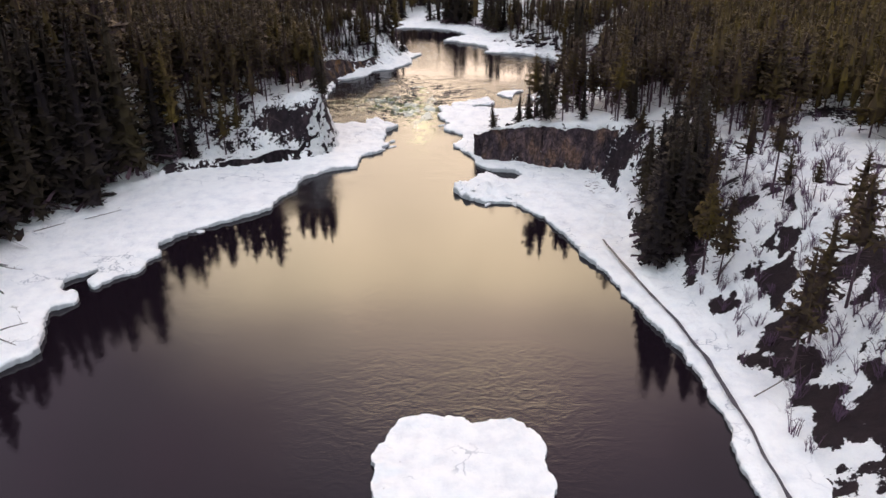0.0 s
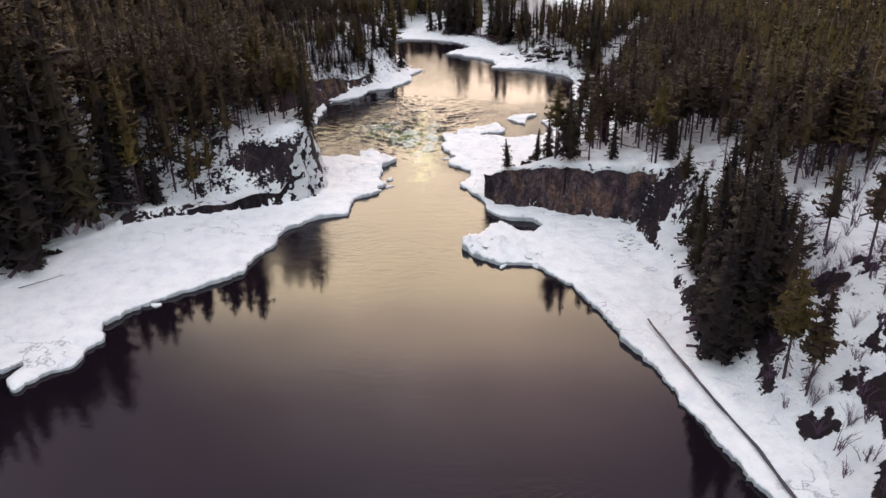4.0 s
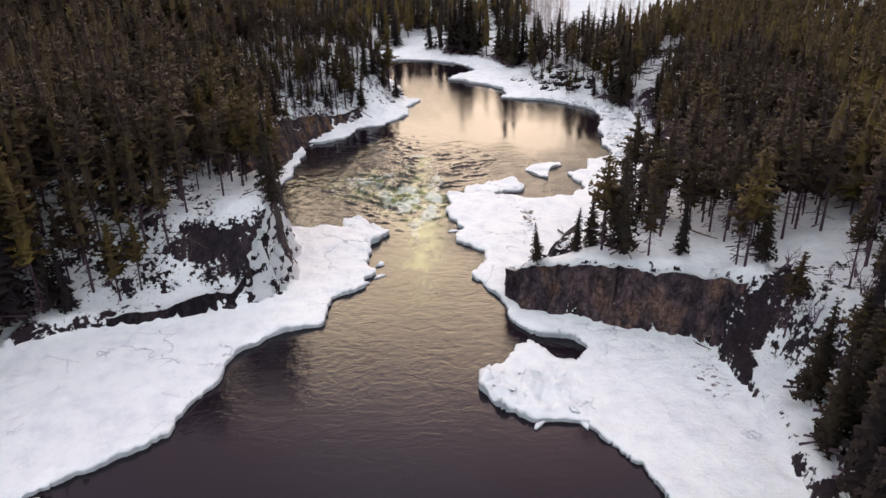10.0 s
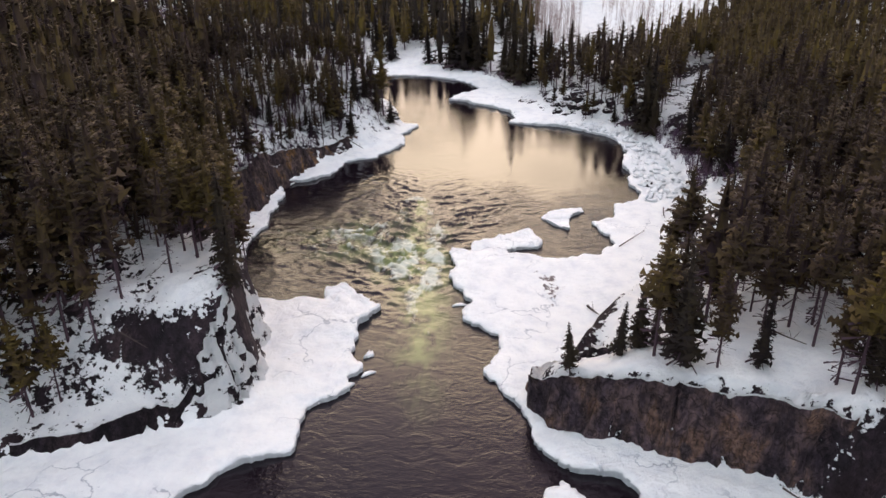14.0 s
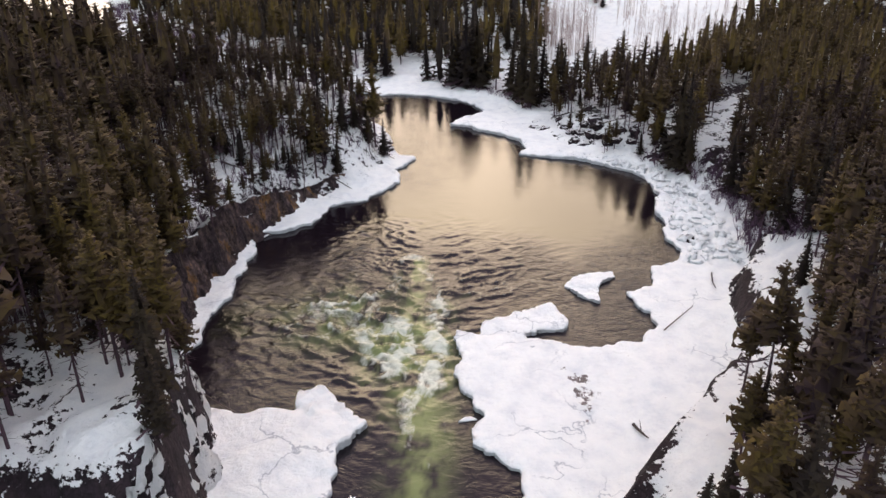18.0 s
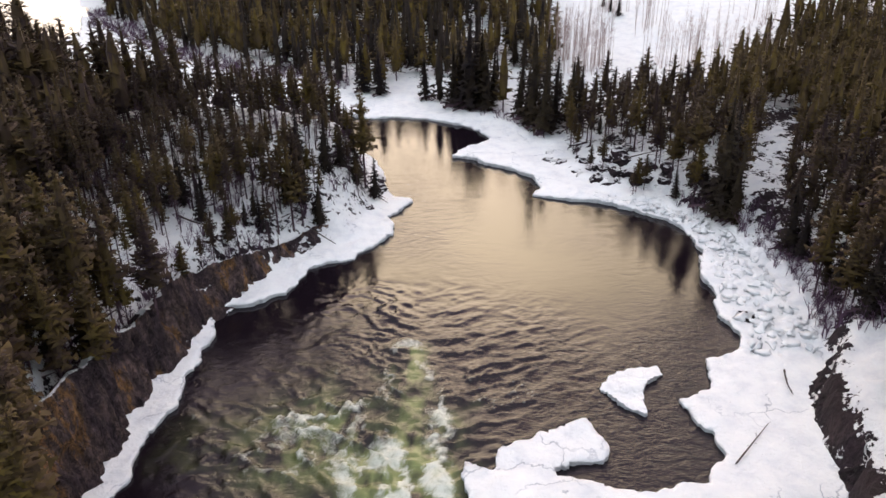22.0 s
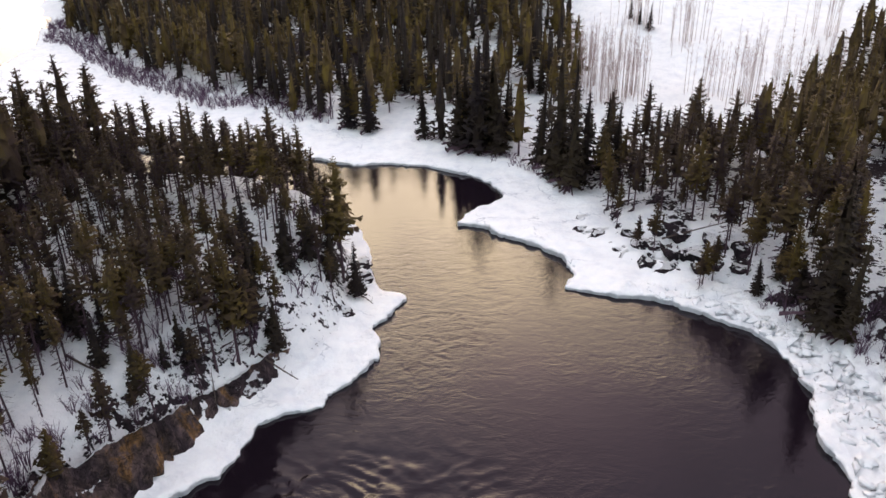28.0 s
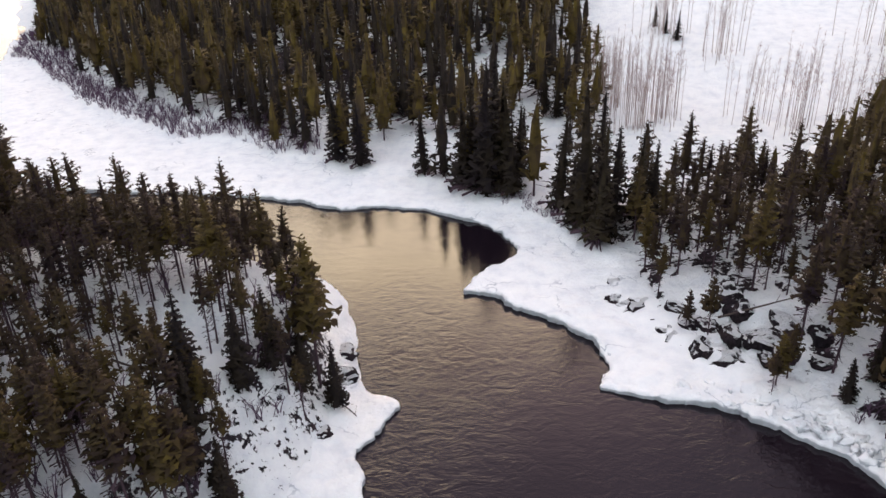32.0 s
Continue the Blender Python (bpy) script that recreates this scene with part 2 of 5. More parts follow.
def plain_material(name, a, b, scale, rough=0.9, bump=0.3, stretch=None):
    m, nt, nodes, links, bsdf = mat(name)
    n = noise_tex(nt, scale, 5, 0.6, stretch)
    info = nodes.new("ShaderNodeObjectInfo")
    fac = math_of(nt, "ADD", math_of(nt, "MULTIPLY", n, 0.7), math_of(nt, "MULTIPLY", info.outputs["Random"], 0.3))
    links.new(mix_of(nt, fac, a, b), bsdf.inputs["Base Color"])
    bsdf.inputs["Roughness"].default_value = rough
    bsdf.inputs["Specular IOR Level"].default_value = 0.15
    if bump:
        links.new(bump_of(nt, n, bump, 0.05), bsdf.inputs["Normal"])
    return m


def foliage_material(name, a, b):
    m, nt, nodes, links, bsdf = mat(name)
    geo = nodes.new("ShaderNodeNewGeometry")
    info = nodes.new("ShaderNodeObjectInfo")
    fac = math_of(nt, "ADD", math_of(nt, "MULTIPLY", geo.outputs["Random Per Island"], 0.30), math_of(nt, "MULTIPLY", noise_tex(nt, 0.22, 3), 0.6))
    fac = math_of(nt, "ADD", fac, math_of(nt, "MULTIPLY", math_of(nt, "SUBTRACT", info.outputs["Random"], 0.5), 0.3))
    fac = math_of(nt, "POWER", fac, 1.7)
    links.new(mix_of(nt, fac, a, b), bsdf.inputs["Base Color"])
    bsdf.inputs["Roughness"].default_value = 0.75
    bsdf.inputs["Specular IOR Level"].default_value = 0.15
    return m


def water_material():
    """Dark river water: still pools, wind ripples, and the broken, foaming run below the narrows."""
    m, nt, nodes, links, bsdf = mat("river_water")
    foam_a = nodes.new("ShaderNodeAttribute")
    foam_a.attribute_name = "foam"
    rough_a = nodes.new("ShaderNodeAttribute")
    rough_a.attribute_name = "chop"
    green_a = nodes.new("ShaderNodeAttribute")
    green_a.attribute_name = "aerated"
    fine = noise_tex(nt, 1.1, 6, 0.72, (1.0, 0.8, 1.0), 1.2)
    foam = math_of(nt, "ADD", foam_a.outputs["Fac"], math_of(nt, "MULTIPLY", math_of(nt, "SUBTRACT", fine, 0.5), 1.5))
    foam = ramp_of(nt, foam, [(0.30, 0.0), (0.62, 0.38), (1.05, 0.95)])
    foam = math_of(nt, "MULTIPLY", foam, ramp_of(nt, foam_a.outputs["Fac"], [(0.02, 0.0), (0.2, 1.0)]))
    deep = mix_of(nt, noise_tex(nt, 0.05, 3), (0.006, 0.004, 0.007), (0.011, 0.007, 0.010))
    col = mix_of(nt, green_a.outputs["Fac"], deep, (0.19, 0.22, 0.085))
    col = mix_of(nt, foam, col, mix_of(nt, noise_tex(nt, 0.8, 4, 0.6), (0.42, 0.45, 0.36), (0.80, 0.80, 0.74)))
    links.new(col, bsdf.inputs["Base Color"])
    links.new(math_of(nt, "ADD", math_of(nt, "MULTIPLY", foam, 0.6), 0.025), bsdf.inputs["Roughness"])
    bsdf.inputs["IOR"].default_value = 1.333
    r1 = noise_tex(nt, 0.42, 4, 0.55, (1.0, 1.4, 1.0), 1.6)
    r2 = noise_tex(nt, 1.7, 4, 0.6, (1.0, 1.3, 1.0), 1.2)
    h = math_of(nt, "ADD", math_of(nt, "MULTIPLY", r1, 0.65), math_of(nt, "MULTIPLY", r2, 0.25))
    h = math_of(nt, "MULTIPLY", h, rough_a.outputs["Fac"])
    links.new(bump_of(nt, h, 1.0, 0.85), bsdf.inputs["Normal"])
    return m


M_GROUND, M_ICE, M_WATER = ground_material(), ice_material(), water_material()
M_ROCK, M_BLUFF, M_CANYON = rock_material("brown_rock", WARM_ROCK, 0.66, 1.4), rock_material("dark_rock", DARK_ROCK, 0.16, 2.2, 0.7), rock_material("ochre_rock", CANYON_ROCK, 0.80, 1.6)
M_LEDGE = rock_material("snowy_ledge_rock", DARK_ROCK, 0.70, 1.1, 0.9)
M_BARK = plain_material("conifer_bark", (0.038, 0.023, 0.031), (0.098, 0.063, 0.077), 3.0, 0.95, 0.5, (1, 1, 0.2))
M_ASPEN = plain_material("aspen_bark", (0.26, 0.20, 0.19), (0.46, 0.37, 0.34), 2.0, 0.85, 0.2)
M_ASPEN_TWIG = plain_material("aspen_twigs", (0.28, 0.20, 0.19), (0.46, 0.35, 0.33), 2.0, 0.95, 0.0)
M_TWIG = plain_material("bare_twigs", (0.060, 0.034, 0.062), (0.17, 0.105, 0.16), 2.0, 0.95, 0.0)
M_DEAD = plain_material("dead_wood", (0.045, 0.034, 0.034), (0.13, 0.10, 0.088), 2.5, 0.95, 0.3)
M_PINE = foliage_material("pine_needles", (0.019, 0.010, 0.019), (0.160, 0.114, 0.014))
M_SPRUCE = foliage_material("spruce_needles", (0.012, 0.008, 0.013), (0.058, 0.043, 0.016))


# ---- small tools ----
rng = np.random.default_rng(7)
LATTICE = rng.random((256, 256))


def value_noise(x, y, seed=0):
    x, y = np.asarray(x, float) + seed * 17.13, np.asarray(y, float) + seed * 5.77
    xi, yi = np.floor(x).astype(int), np.floor(y).astype(int)
    fx, fy = x - xi, y - yi
    fx, fy = fx * fx * (3 - 2 * fx), fy * fy * (3 - 2 * fy)
    g = lambda i, j: LATTICE[(xi + i) % 256, (yi + j) % 256]
    return (g(0, 0) * (1 - fx) + g(1, 0) * fx) * (1 - fy) + (g(0, 1) * (1 - fx) + g(1, 1) * fx) * fy


def fbm(x, y, size, octaves=4, seed=0, gain=0.5):
    """Fractal noise about 0, of roughly -0.5 to 0.5, whose largest lumps are size metres across."""
    total, amp, norm = 0.0, 1.0, 0.0
    for k in range(octaves):
        total = total + amp * (value_noise(np.asarray(x) / size * 2 ** k, np.asarray(y) / size * 2 ** k, seed + 3 * k) - 0.5)
        norm += amp
        amp *= gain
    return total / norm * 1.3


def blocks(x, y, size, seed=0):
    """Tilted, broken plates: heights of about -0.5 to 0.5, with sunken joints between the plates."""
    x, y = np.asarray(x, float) / size, np.asarray(y, float) / size
    xi, yi = np.floor(x).astype(int), np.floor(y).astype(int)
    d1, d2, val = np.full(x.shape, 9.0), np.full(x.shape, 9.0), np.zeros(x.shape)
    h = lambda i, j, k: LATTICE[(i * 7 + k * 31 + seed * 13) % 256, (j * 11 + k * 57 + seed) % 256]
    for di in (-1, 0, 1):
        for dj in (-1, 0, 1):
            ci, cj = xi + di, yi + dj
            rx, ry = x - ci - h(ci, cj, 1), y - cj - h(ci, cj, 2)
            d = np.hypot(rx, ry)
            v = h(ci, cj, 3) - 0.5 + rx * (h(ci, cj, 4) - 0.5) * 1.2 + ry * (h(ci, cj, 5) - 0.5) * 1.2
            nearer = d < d1
            d2 = np.where(nearer, d1, np.minimum(d2, d))
            val = np.where(nearer, v, val)
            d1 = np.where(nearer, d, d1)
    return val - 0.5 * (1 - np.clip((d2 - d1) / 0.22, 0, 1))


def signed_distance(px, py, outline):
    """Metres to a closed outline, positive inside."""
    px, py = np.asarray(px, float), np.asarray(py, float)
    best = np.full(px.shape, 1e18)
    inside = np.zeros(px.shape, bool)
    pts = list(outline)
    for (ax, ay), (bx, by) in zip(pts, pts[1:] + pts[:1]):
        ex, ey = bx - ax, by - ay
        t = np.clip(((px - ax) * ex + (py - ay) * ey) / (ex * ex + ey * ey + 1e-12), 0, 1)
        best = np.minimum(best, (px - ax - t * ex) ** 2 + (py - ay - t * ey) ** 2)
        if ay != by:
            inside ^= ((ay > py) != (by > py)) & (px < ex * (py - ay) / (by - ay) + ax)
    return np.where(inside, 1, -1) * np.sqrt(best)


def smooth(a, b, v):
    t = np.clip((v - a) / (b - a), 0, 1)
    return t * t * (3 - 2 * t)


def mesh_of(name, verts, faces, material, shade=True):
    me = bpy.data.meshes.new(name)
    verts = np.asarray(verts, np.float32)
    me.vertices.add(len(verts))
    me.vertices.foreach_set("co", verts.ravel())
    if isinstance(faces, np.ndarray):
        k = faces.shape[1]
        me.loops.add(faces.size)
        me.loops.foreach_set("vertex_index", faces.ravel().astype(np.int32))
        me.polygons.add(len(faces))
        me.polygons.foreach_set("loop_start", np.arange(0, faces.size, k, dtype=np.int32))
    else:
        flat = [i for f in faces for i in f]
        sizes = np.array([len(f) for f in faces])
        me.loops.add(len(flat))
        me.loops.foreach_set("vertex_index", np.array(flat, np.int32))
        me.polygons.add(len(faces))
        me.polygons.foreach_set("loop_start", np.concatenate(([0], np.cumsum(sizes)[:-1])).astype(np.int32))
    me.update(calc_edges=True)
    me.validate()
    if shade:
        me.polygons.foreach_set("use_smooth", np.ones(len(me.polygons), bool))
    me.materials.append(material)
    return me


def grid_faces(nx, ny):
    i = np.arange(nx * ny).reshape(ny, nx)
    return np.stack([i[:-1, :-1], i[:-1, 1:], i[1:, 1:], i[1:, :-1]], -1).reshape(-1, 4)


def add_float(me, name, values):
    me.attributes.new(name, "FLOAT", "POINT").data.foreach_set("value", np.asarray(values, np.float32).ravel())


def part(name, me, parent, label=""):
    ob = new(name, me)
    ob.parent = parent
    if label:
        tagged(ob, label)
    return ob


# ---- plan: the foot of the land on both banks; x, y, height of the bank, how far back it takes to rise ----
LAND_LEFT = [
    (-90, -80, 14, 30), (-80, 20, 14, 30), (-73, 70, 14, 28), (-66, 104, 14, 26), (-60, 110, 13, 24), (-59, 118, 13, 22), (-52, 122, 12, 18),
    (-47, 128, 9.5, 14), (-39, 131, 10.5, 14), (-30, 133.5, 11, 12), (-24, 135, 11, 7), (-21.5, 138.5, 11, 2.5), (-21.5, 144.5, 11.5, 1.8),
    (-23.5, 154, 11, 1.8)]
LAND_LEFT += [(-27, 161, 10, 2), (-31, 162.5, 9, 4), (-32.8, 170, 9, 5), (-32, 174, 8.5, 5), (-32, 181, 8, 5), (-30.5, 192, 7, 5), (-29.4, 198, 6.5, 5),
    (-25.6, 206, 6.5, 5), (-20, 214.5, 8, 7), (-15, 218.5, 9, 8), (-11.7, 228, 9, 8), (-11.9, 238, 8, 5), (-14.3, 251, 7, 14)]
LAND_LEFT += [(-18, 257, 9, 18), (-30, 261, 10, 22), (-45, 263, 10, 24), (-60, 266, 10, 24), (-80, 274, 9, 24), (-100, 285, 8, 24), (-150, 330, 5, 20), (-195, 400, 5, 20), (-240, 520, 5, 30),
    (-300, 700, 5, 40), (-900, 700, 8, 40), (-900, -80, 8, 40)]
LAND_RIGHT = [
    (60, -80, 10, 24), (28, 0, 10, 24), (27, 47, 10, 24), (26.8, 54, 10.5, 24), (26.2, 72, 11, 22), (24.5, 81, 11, 20), (23, 88, 11, 18),
    (24, 94, 11, 16), (27, 104, 11.5, 14), (27.3, 112, 11.5, 12), (26.6, 120, 11.5, 9), (25.4, 123.7, 9.5, 3), (24, 127.5, 8.2, 1.2), (20.8, 128.6, 7.8, 1.0),
    (14.3, 131.2, 7.4, 1.0), (7.8, 133.8, 6.2, 1.0)]
LAND_RIGHT += [(5, 138, 4.5, 1.8), (5.8, 141, 3.2, 3), (9.7, 143.8, 3.5, 4), (13.8, 150, 5, 4), (17.9, 154.4, 5.5, 4), (21.5, 158.8, 5.5, 3.5), (24.4, 161.2, 5.5, 3),
    (27.6, 165.4, 5.5, 2.6), (29.6, 169, 5.5, 2.6), (30, 175.5, 5.5, 2.6), (32, 181, 5, 3), (36.7, 187, 4.5, 4), (37, 192, 4, 7), (38.6, 204, 4, 10)]
LAND_RIGHT += [(37.5, 217, 4, 11), (35.5, 222, 4.5, 11), (31, 226.5, 4.5, 10), (25, 232, 4.5, 10), (21.5, 238, 4.5, 10), (17.4, 246, 4, 10), (16.4, 252, 3.5, 11),
    (17.5, 258.5, 3, 12), (13.2, 265, 3, 12), (8.5, 274.5, 2.6, 14), (5, 276.5, 2.4, 14), (-2, 284, 2.2, 14), (-7.3, 290, 2.2, 15)]
LAND_RIGHT += [(-12, 293, 2.2, 15), (-20, 296, 2.2, 15), (-33, 303, 2.2, 15), (-43, 313, 2.2, 15), (-50, 311, 2.2, 15), (-61, 322, 2.2, 15), (-79, 338, 2.2, 18),
    (-112, 384, 2.2, 20), (-121, 390, 2.2, 20), (-133, 420, 2.2, 20), (-161, 480, 2.5, 25), (-230, 640, 3, 30), (-300, 900, 3, 30), (900, 900, 10, 60), (900, -80, 10, 60)]

# ---- plan: the water's edge along the ice ----
ICE_LEFT = [
    (-70, -80), (-54, 20), (-49, 60), (-47.4, 67.8), (-46.6, 69.4), (-44.9, 71.5), (-47.3, 77), (-48, 80.9), (-45.6, 82.4), (-46.4, 84.2), (-49.0, 85.8), (-49.8, 88), (-46.8, 91.2), (-46.2, 90.6), (-46.6, 87.6), (-45.2, 86.4), (-43, 89.5),
    (-40.3, 91), (-41.2, 93.7), (-40, 95.4), (-41.3, 99), (-38.7, 103), (-34.2, 107), (-30.2, 109.6), (-27.7, 111.8), (-27.4, 115.5), (-25.4, 121.4),
    (-24.9, 125.3), (-21.8, 129.2), (-16.4, 131.2), (-16.6, 135), (-15.9, 137.6), (-12.2, 140.5), (-12.8, 142.1), (-11.3, 143.8), (-12.5, 146.8), (-12.2, 150.8)]
ICE_LEFT += [(-12.6, 152.6), (-10.4, 156.4), (-12.6, 159.2), (-14.8, 162.3), (-17.4, 161.5), (-17.3, 158.8), (-22.3, 158), (-25.7, 159.2), (-30, 161),
    (-36, 158), (-36, 140), (-45, 138), (-75, 125), (-95, 60), (-100, -80)]
ICE_LEDGE = [
    (-30.1, 160.2), (-30.6, 165.5), (-31.0, 168.2), (-29.5, 171.6), (-30.2, 173.2), (-29.1, 178.8), (-28.3, 181.8), (-29.0, 186.5), (-27.9, 193.6), (-29.1, 197.3), (-27.5, 200),
    (-25, 201), (-22.3, 203.2), (-21.2, 206), (-20, 210), (-17, 211.5), (-14.7, 212.5), (-12.4, 215.4), (-9.6, 220.3), (-10, 223.3), (-11.4, 226), (-8.6, 228.5), (-7.5, 232.5),
    (-9.8, 234.2), (-11.9, 238.5), (-17, 238), (-18, 222), (-28, 212), (-35, 198), (-37, 162)]
ICE_RIGHT = [
    (-135, 420), (-123, 390), (-117, 341), (-95, 309), (-76.6, 296.3), (-64.5, 290.2), (-54.5, 287.7), (-45, 287), (-31.5, 284.2), (-24.2, 281.9), (-17.8, 278.3), (-12.9, 279.3),
    (-6.5, 278), (-0.5, 274.5), (5.5, 269), (7.2, 264), (6.2, 261.2), (1.5, 257.2), (-0.4, 253), (2.7, 252), (6.5, 248), (10.3, 245), (12.5, 242), (13.2, 237)]
ICE_RIGHT += [(11.8, 234.2), (14.6, 233), (17.5, 231.5), (21.5, 230.7), (26, 227.5), (29.8, 223.8), (31.8, 218.6), (31.5, 213), (29.5, 205.5), (29.4, 200.7),
    (28.5, 196.5), (29.4, 192.2), (28.2, 189.5), (24.6, 187.8), (22.6, 183.1), (19.1, 180.6), (20, 177.4), (21.4, 176.2), (20.4, 172.6), (18.1, 169.9), (13.6, 168.4), (10, 169.4)]
ICE_RIGHT += [(5.2, 171.5), (10.4, 172.7), (11.1, 175.4), (9.9, 177.7), (4.8, 176.1), (1.9, 174.2), (0.8, 171.3), (-1.5, 172.8), (-1.1, 167.7), (-2, 164.8), (-1.7, 162.3),
    (-0.1, 160.2), (-0.4, 158.3), (0.8, 157.5), (-0.2, 155.5), (-0.1, 153.5), (3.6, 149.8), (3.2, 146.4), (1, 142.8), (2.8, 139.8), (5, 135.8), (5.2, 131.6), (6.6, 129.7), (8.8, 128.1)]
ICE_RIGHT += [(12, 127.4), (12.8, 125.2), (11.3, 122.4), (9.2, 122.4), (8.3, 124.7), (7.1, 127), (5.2, 126), (3.9, 122.2), (1.4, 121.2), (0.8, 118.8), (2.9, 115.5), (6, 113.4),
    (10.8, 113), (12, 110.5), (14.4, 107.1), (16.9, 100.1), (17.8, 97), (18, 93.8), (20.3, 88), (23.2, 76.5), (24.9, 70), (25.6, 65), (25.6, 57.4), (25.1, 54.3), (25.4, 48), (24, 20), (24, -80)]
ICE_RIGHT += [(60, -80), (50, 60), (45, 130), (45, 160), (55, 200), (50, 230), (30, 260), (0, 300), (-60, 335), (-110, 395)]
FLOE_MID = [(12.5, 182.7), (14.2, 186.1), (18.8, 186.7), (19.2, 185.2), (16.3, 182.6), (15.5, 179.1), (14.1, 180.1)]
FLOE_NEAR = [(-6.7, 48.5), (-6.9, 53.4), (-5.6, 56.5), (-4.9, 58.8), (-1.5, 59.1), (1.7, 58.2), (5.7, 58.5), (7.7, 57.2), (8.7, 54.6), (8.3, 53.0), (8.7, 49), (6.5, 43), (0, 41), (-5, 43)]


def bank_height(x, y, plan, d):
    """Height of the land d metres inside its edge: every stretch of bank has its own rise."""
    num_h = num_w = den = 0.0
    for bx, by, bh, bw in plan:
        w = 1.0 / ((x - bx) ** 2 + (y - by) ** 2 + 4.0) ** 2
        num_h, num_w, den = num_h + w * bh, num_w + w * bw, den + w
    top, run = num_h / den, num_w / den
    return 0.5 + (top - 0.5) * smooth(0, 1, d / run * 0.85) + 0.07 * np.maximum(d - run, 0) * smooth(0, 40, d)


def land(x, y):
    """Height of the ground, and how far inside the left and the right land a place lies."""
    x, y = np.asarray(x, float), np.asarray(y, float)
    rough = 0.9 * fbm(x, y, 3.0, 3, 2)
    dl = signed_distance(x, y, [p[:2] for p in LAND_LEFT]) + rough
    dr = signed_distance(x, y, [p[:2] for p in LAND_RIGHT]) + rough
    z = np.where(dl > 0, bank_height(x, y, LAND_LEFT, np.maximum(dl, 0)), np.where(dr > 0, bank_height(x, y, LAND_RIGHT, np.maximum(dr, 0)), 0.5 - 3.0 * smooth(0, 3, -np.maximum(dl, dr))))
    d = np.maximum(dl, dr)
    # broken ground: rock steps that hold snow on their treads
    step = 2.1 + 0.6 * fbm(x, y, 9, 2, 15)
    u = z / step + 1.2 * fbm(x, y, 6, 3, 14)
    stepped = (np.floor(u) + smooth(0.5, 0.95, u - np.floor(u)) - 1.2 * fbm(x, y, 6, 3, 14)) * step
    broken = np.clip(smooth(-46, -38, x) * smooth(-12, -20, x) * smooth(164, 156, y) * smooth(124, 130, y) * smooth(20, 12, dl)
                     + smooth(22, 25, x) * smooth(44, 34, x) * smooth(92, 98, y) * smooth(134, 126, y)
                     + smooth(12, 16, x) * smooth(40, 34, x) * smooth(226, 232, y) * smooth(256, 250, y) * 0.8
                     + smooth(14, 18, x) * smooth(42, 36, x) * smooth(144, 150, y) * smooth(188, 184, y), 0, 1) * smooth(0.2, 1.5, d)
    z = z + (np.maximum(stepped, 0.4) - z) * 0.85 * broken
    z = z + smooth(1, 8, d) * (2.2 * fbm(x, y, 16, 4, 5) + 0.5 * fbm(x, y, 2.5, 3, 9))
    # low rock steps at the foot of the banks
    step_h = ((1.9 + 2.2 * fbm(x, y, 8, 3, 17)) * smooth(-52, -49, x) * smooth(-22, -25, x) * smooth(122, 125, y) * smooth(142, 138, y) * (dl > -1)
              + (2.2 + 2.4 * fbm(x, y, 7, 3, 18)) * smooth(23, 25, x) * smooth(97, 100, y) * smooth(128, 124, y) * (dr > -1)
              + (4.0 + 2.0 * fbm(x, y, 7, 3, 18)) * smooth(9, 12, x) * smooth(143, 146, y) * smooth(191, 188, y) * (dr > -1))
    z = np.where((d > -0.2) & (step_h > 0.3), np.maximum(z, step_h * smooth(-0.2, 1.0, d)), z)
    # the rim of the wooded point: a steep snow slope below, the ridge behind
    z = z + 3.2 * smooth(229, 239, y + 1.5 * fbm(x, y, 7, 3, 16)) * smooth(258, 246, y) * smooth(-14, -20, x) * smooth(-85, -60, x) * smooth(2, 6, dl)
    # the hill with the aspens rises behind the far bank; distant hills close the valley
    z = z + smooth(0, 60, d) * (0.10 * np.maximum(0, y - 285) * smooth(-60, 60, x) + 0.05 * np.maximum(0, y - 330) + 11.0 * smooth(-74, -112, x) + 0.12 * np.maximum(0, np.abs(x) - 90))
    return z, dl, dr


# ---- ground ----
def axis(lo, hi, step, far):
    inner = np.arange(lo, hi + step / 2, step)
    grow = step * np.cumprod(np.full(60, 1.16))
    out = np.cumsum(grow)
    out = out[: np.searchsorted(out, far) + 1]
    return np.concatenate((lo - out[::-1], inner, hi + out))


gx, gy = axis(-80, 72, 0.75, 3000), axis(42, 290, 0.8, 3000)
GX, GY = np.meshgrid(gx, gy)
GZ, DL, DR = land(GX, GY)
patch = smooth(0.07, 0.16, fbm(GX, GY, 3.6, 5, 19, 0.62) - 0.07 * smooth(72, 80, GY) + 0.13 * smooth(76, 60, GY) * smooth(31, 37, GX) + 0.10 * np.exp(-((GX - 34) / 4.0) ** 2 - ((GY - 77) / 4.5) ** 2))
slope_right = smooth(1.5, 5, DR) * smooth(27, 31, GX) * smooth(104, 92, GY) * smooth(34, 46, GY)
patch_far = smooth(0.06, 0.18, fbm(GX, GY, 4, 4, 21, 0.6))
bare = (0.05 + 0.85 * patch) * slope_right + 0.55 * patch_far * smooth(1, 3, DR) * smooth(185, 195, GY) * smooth(275, 262, GY) + 0.10 * smooth(0, 3, DL) * smooth(165, 140, GY)
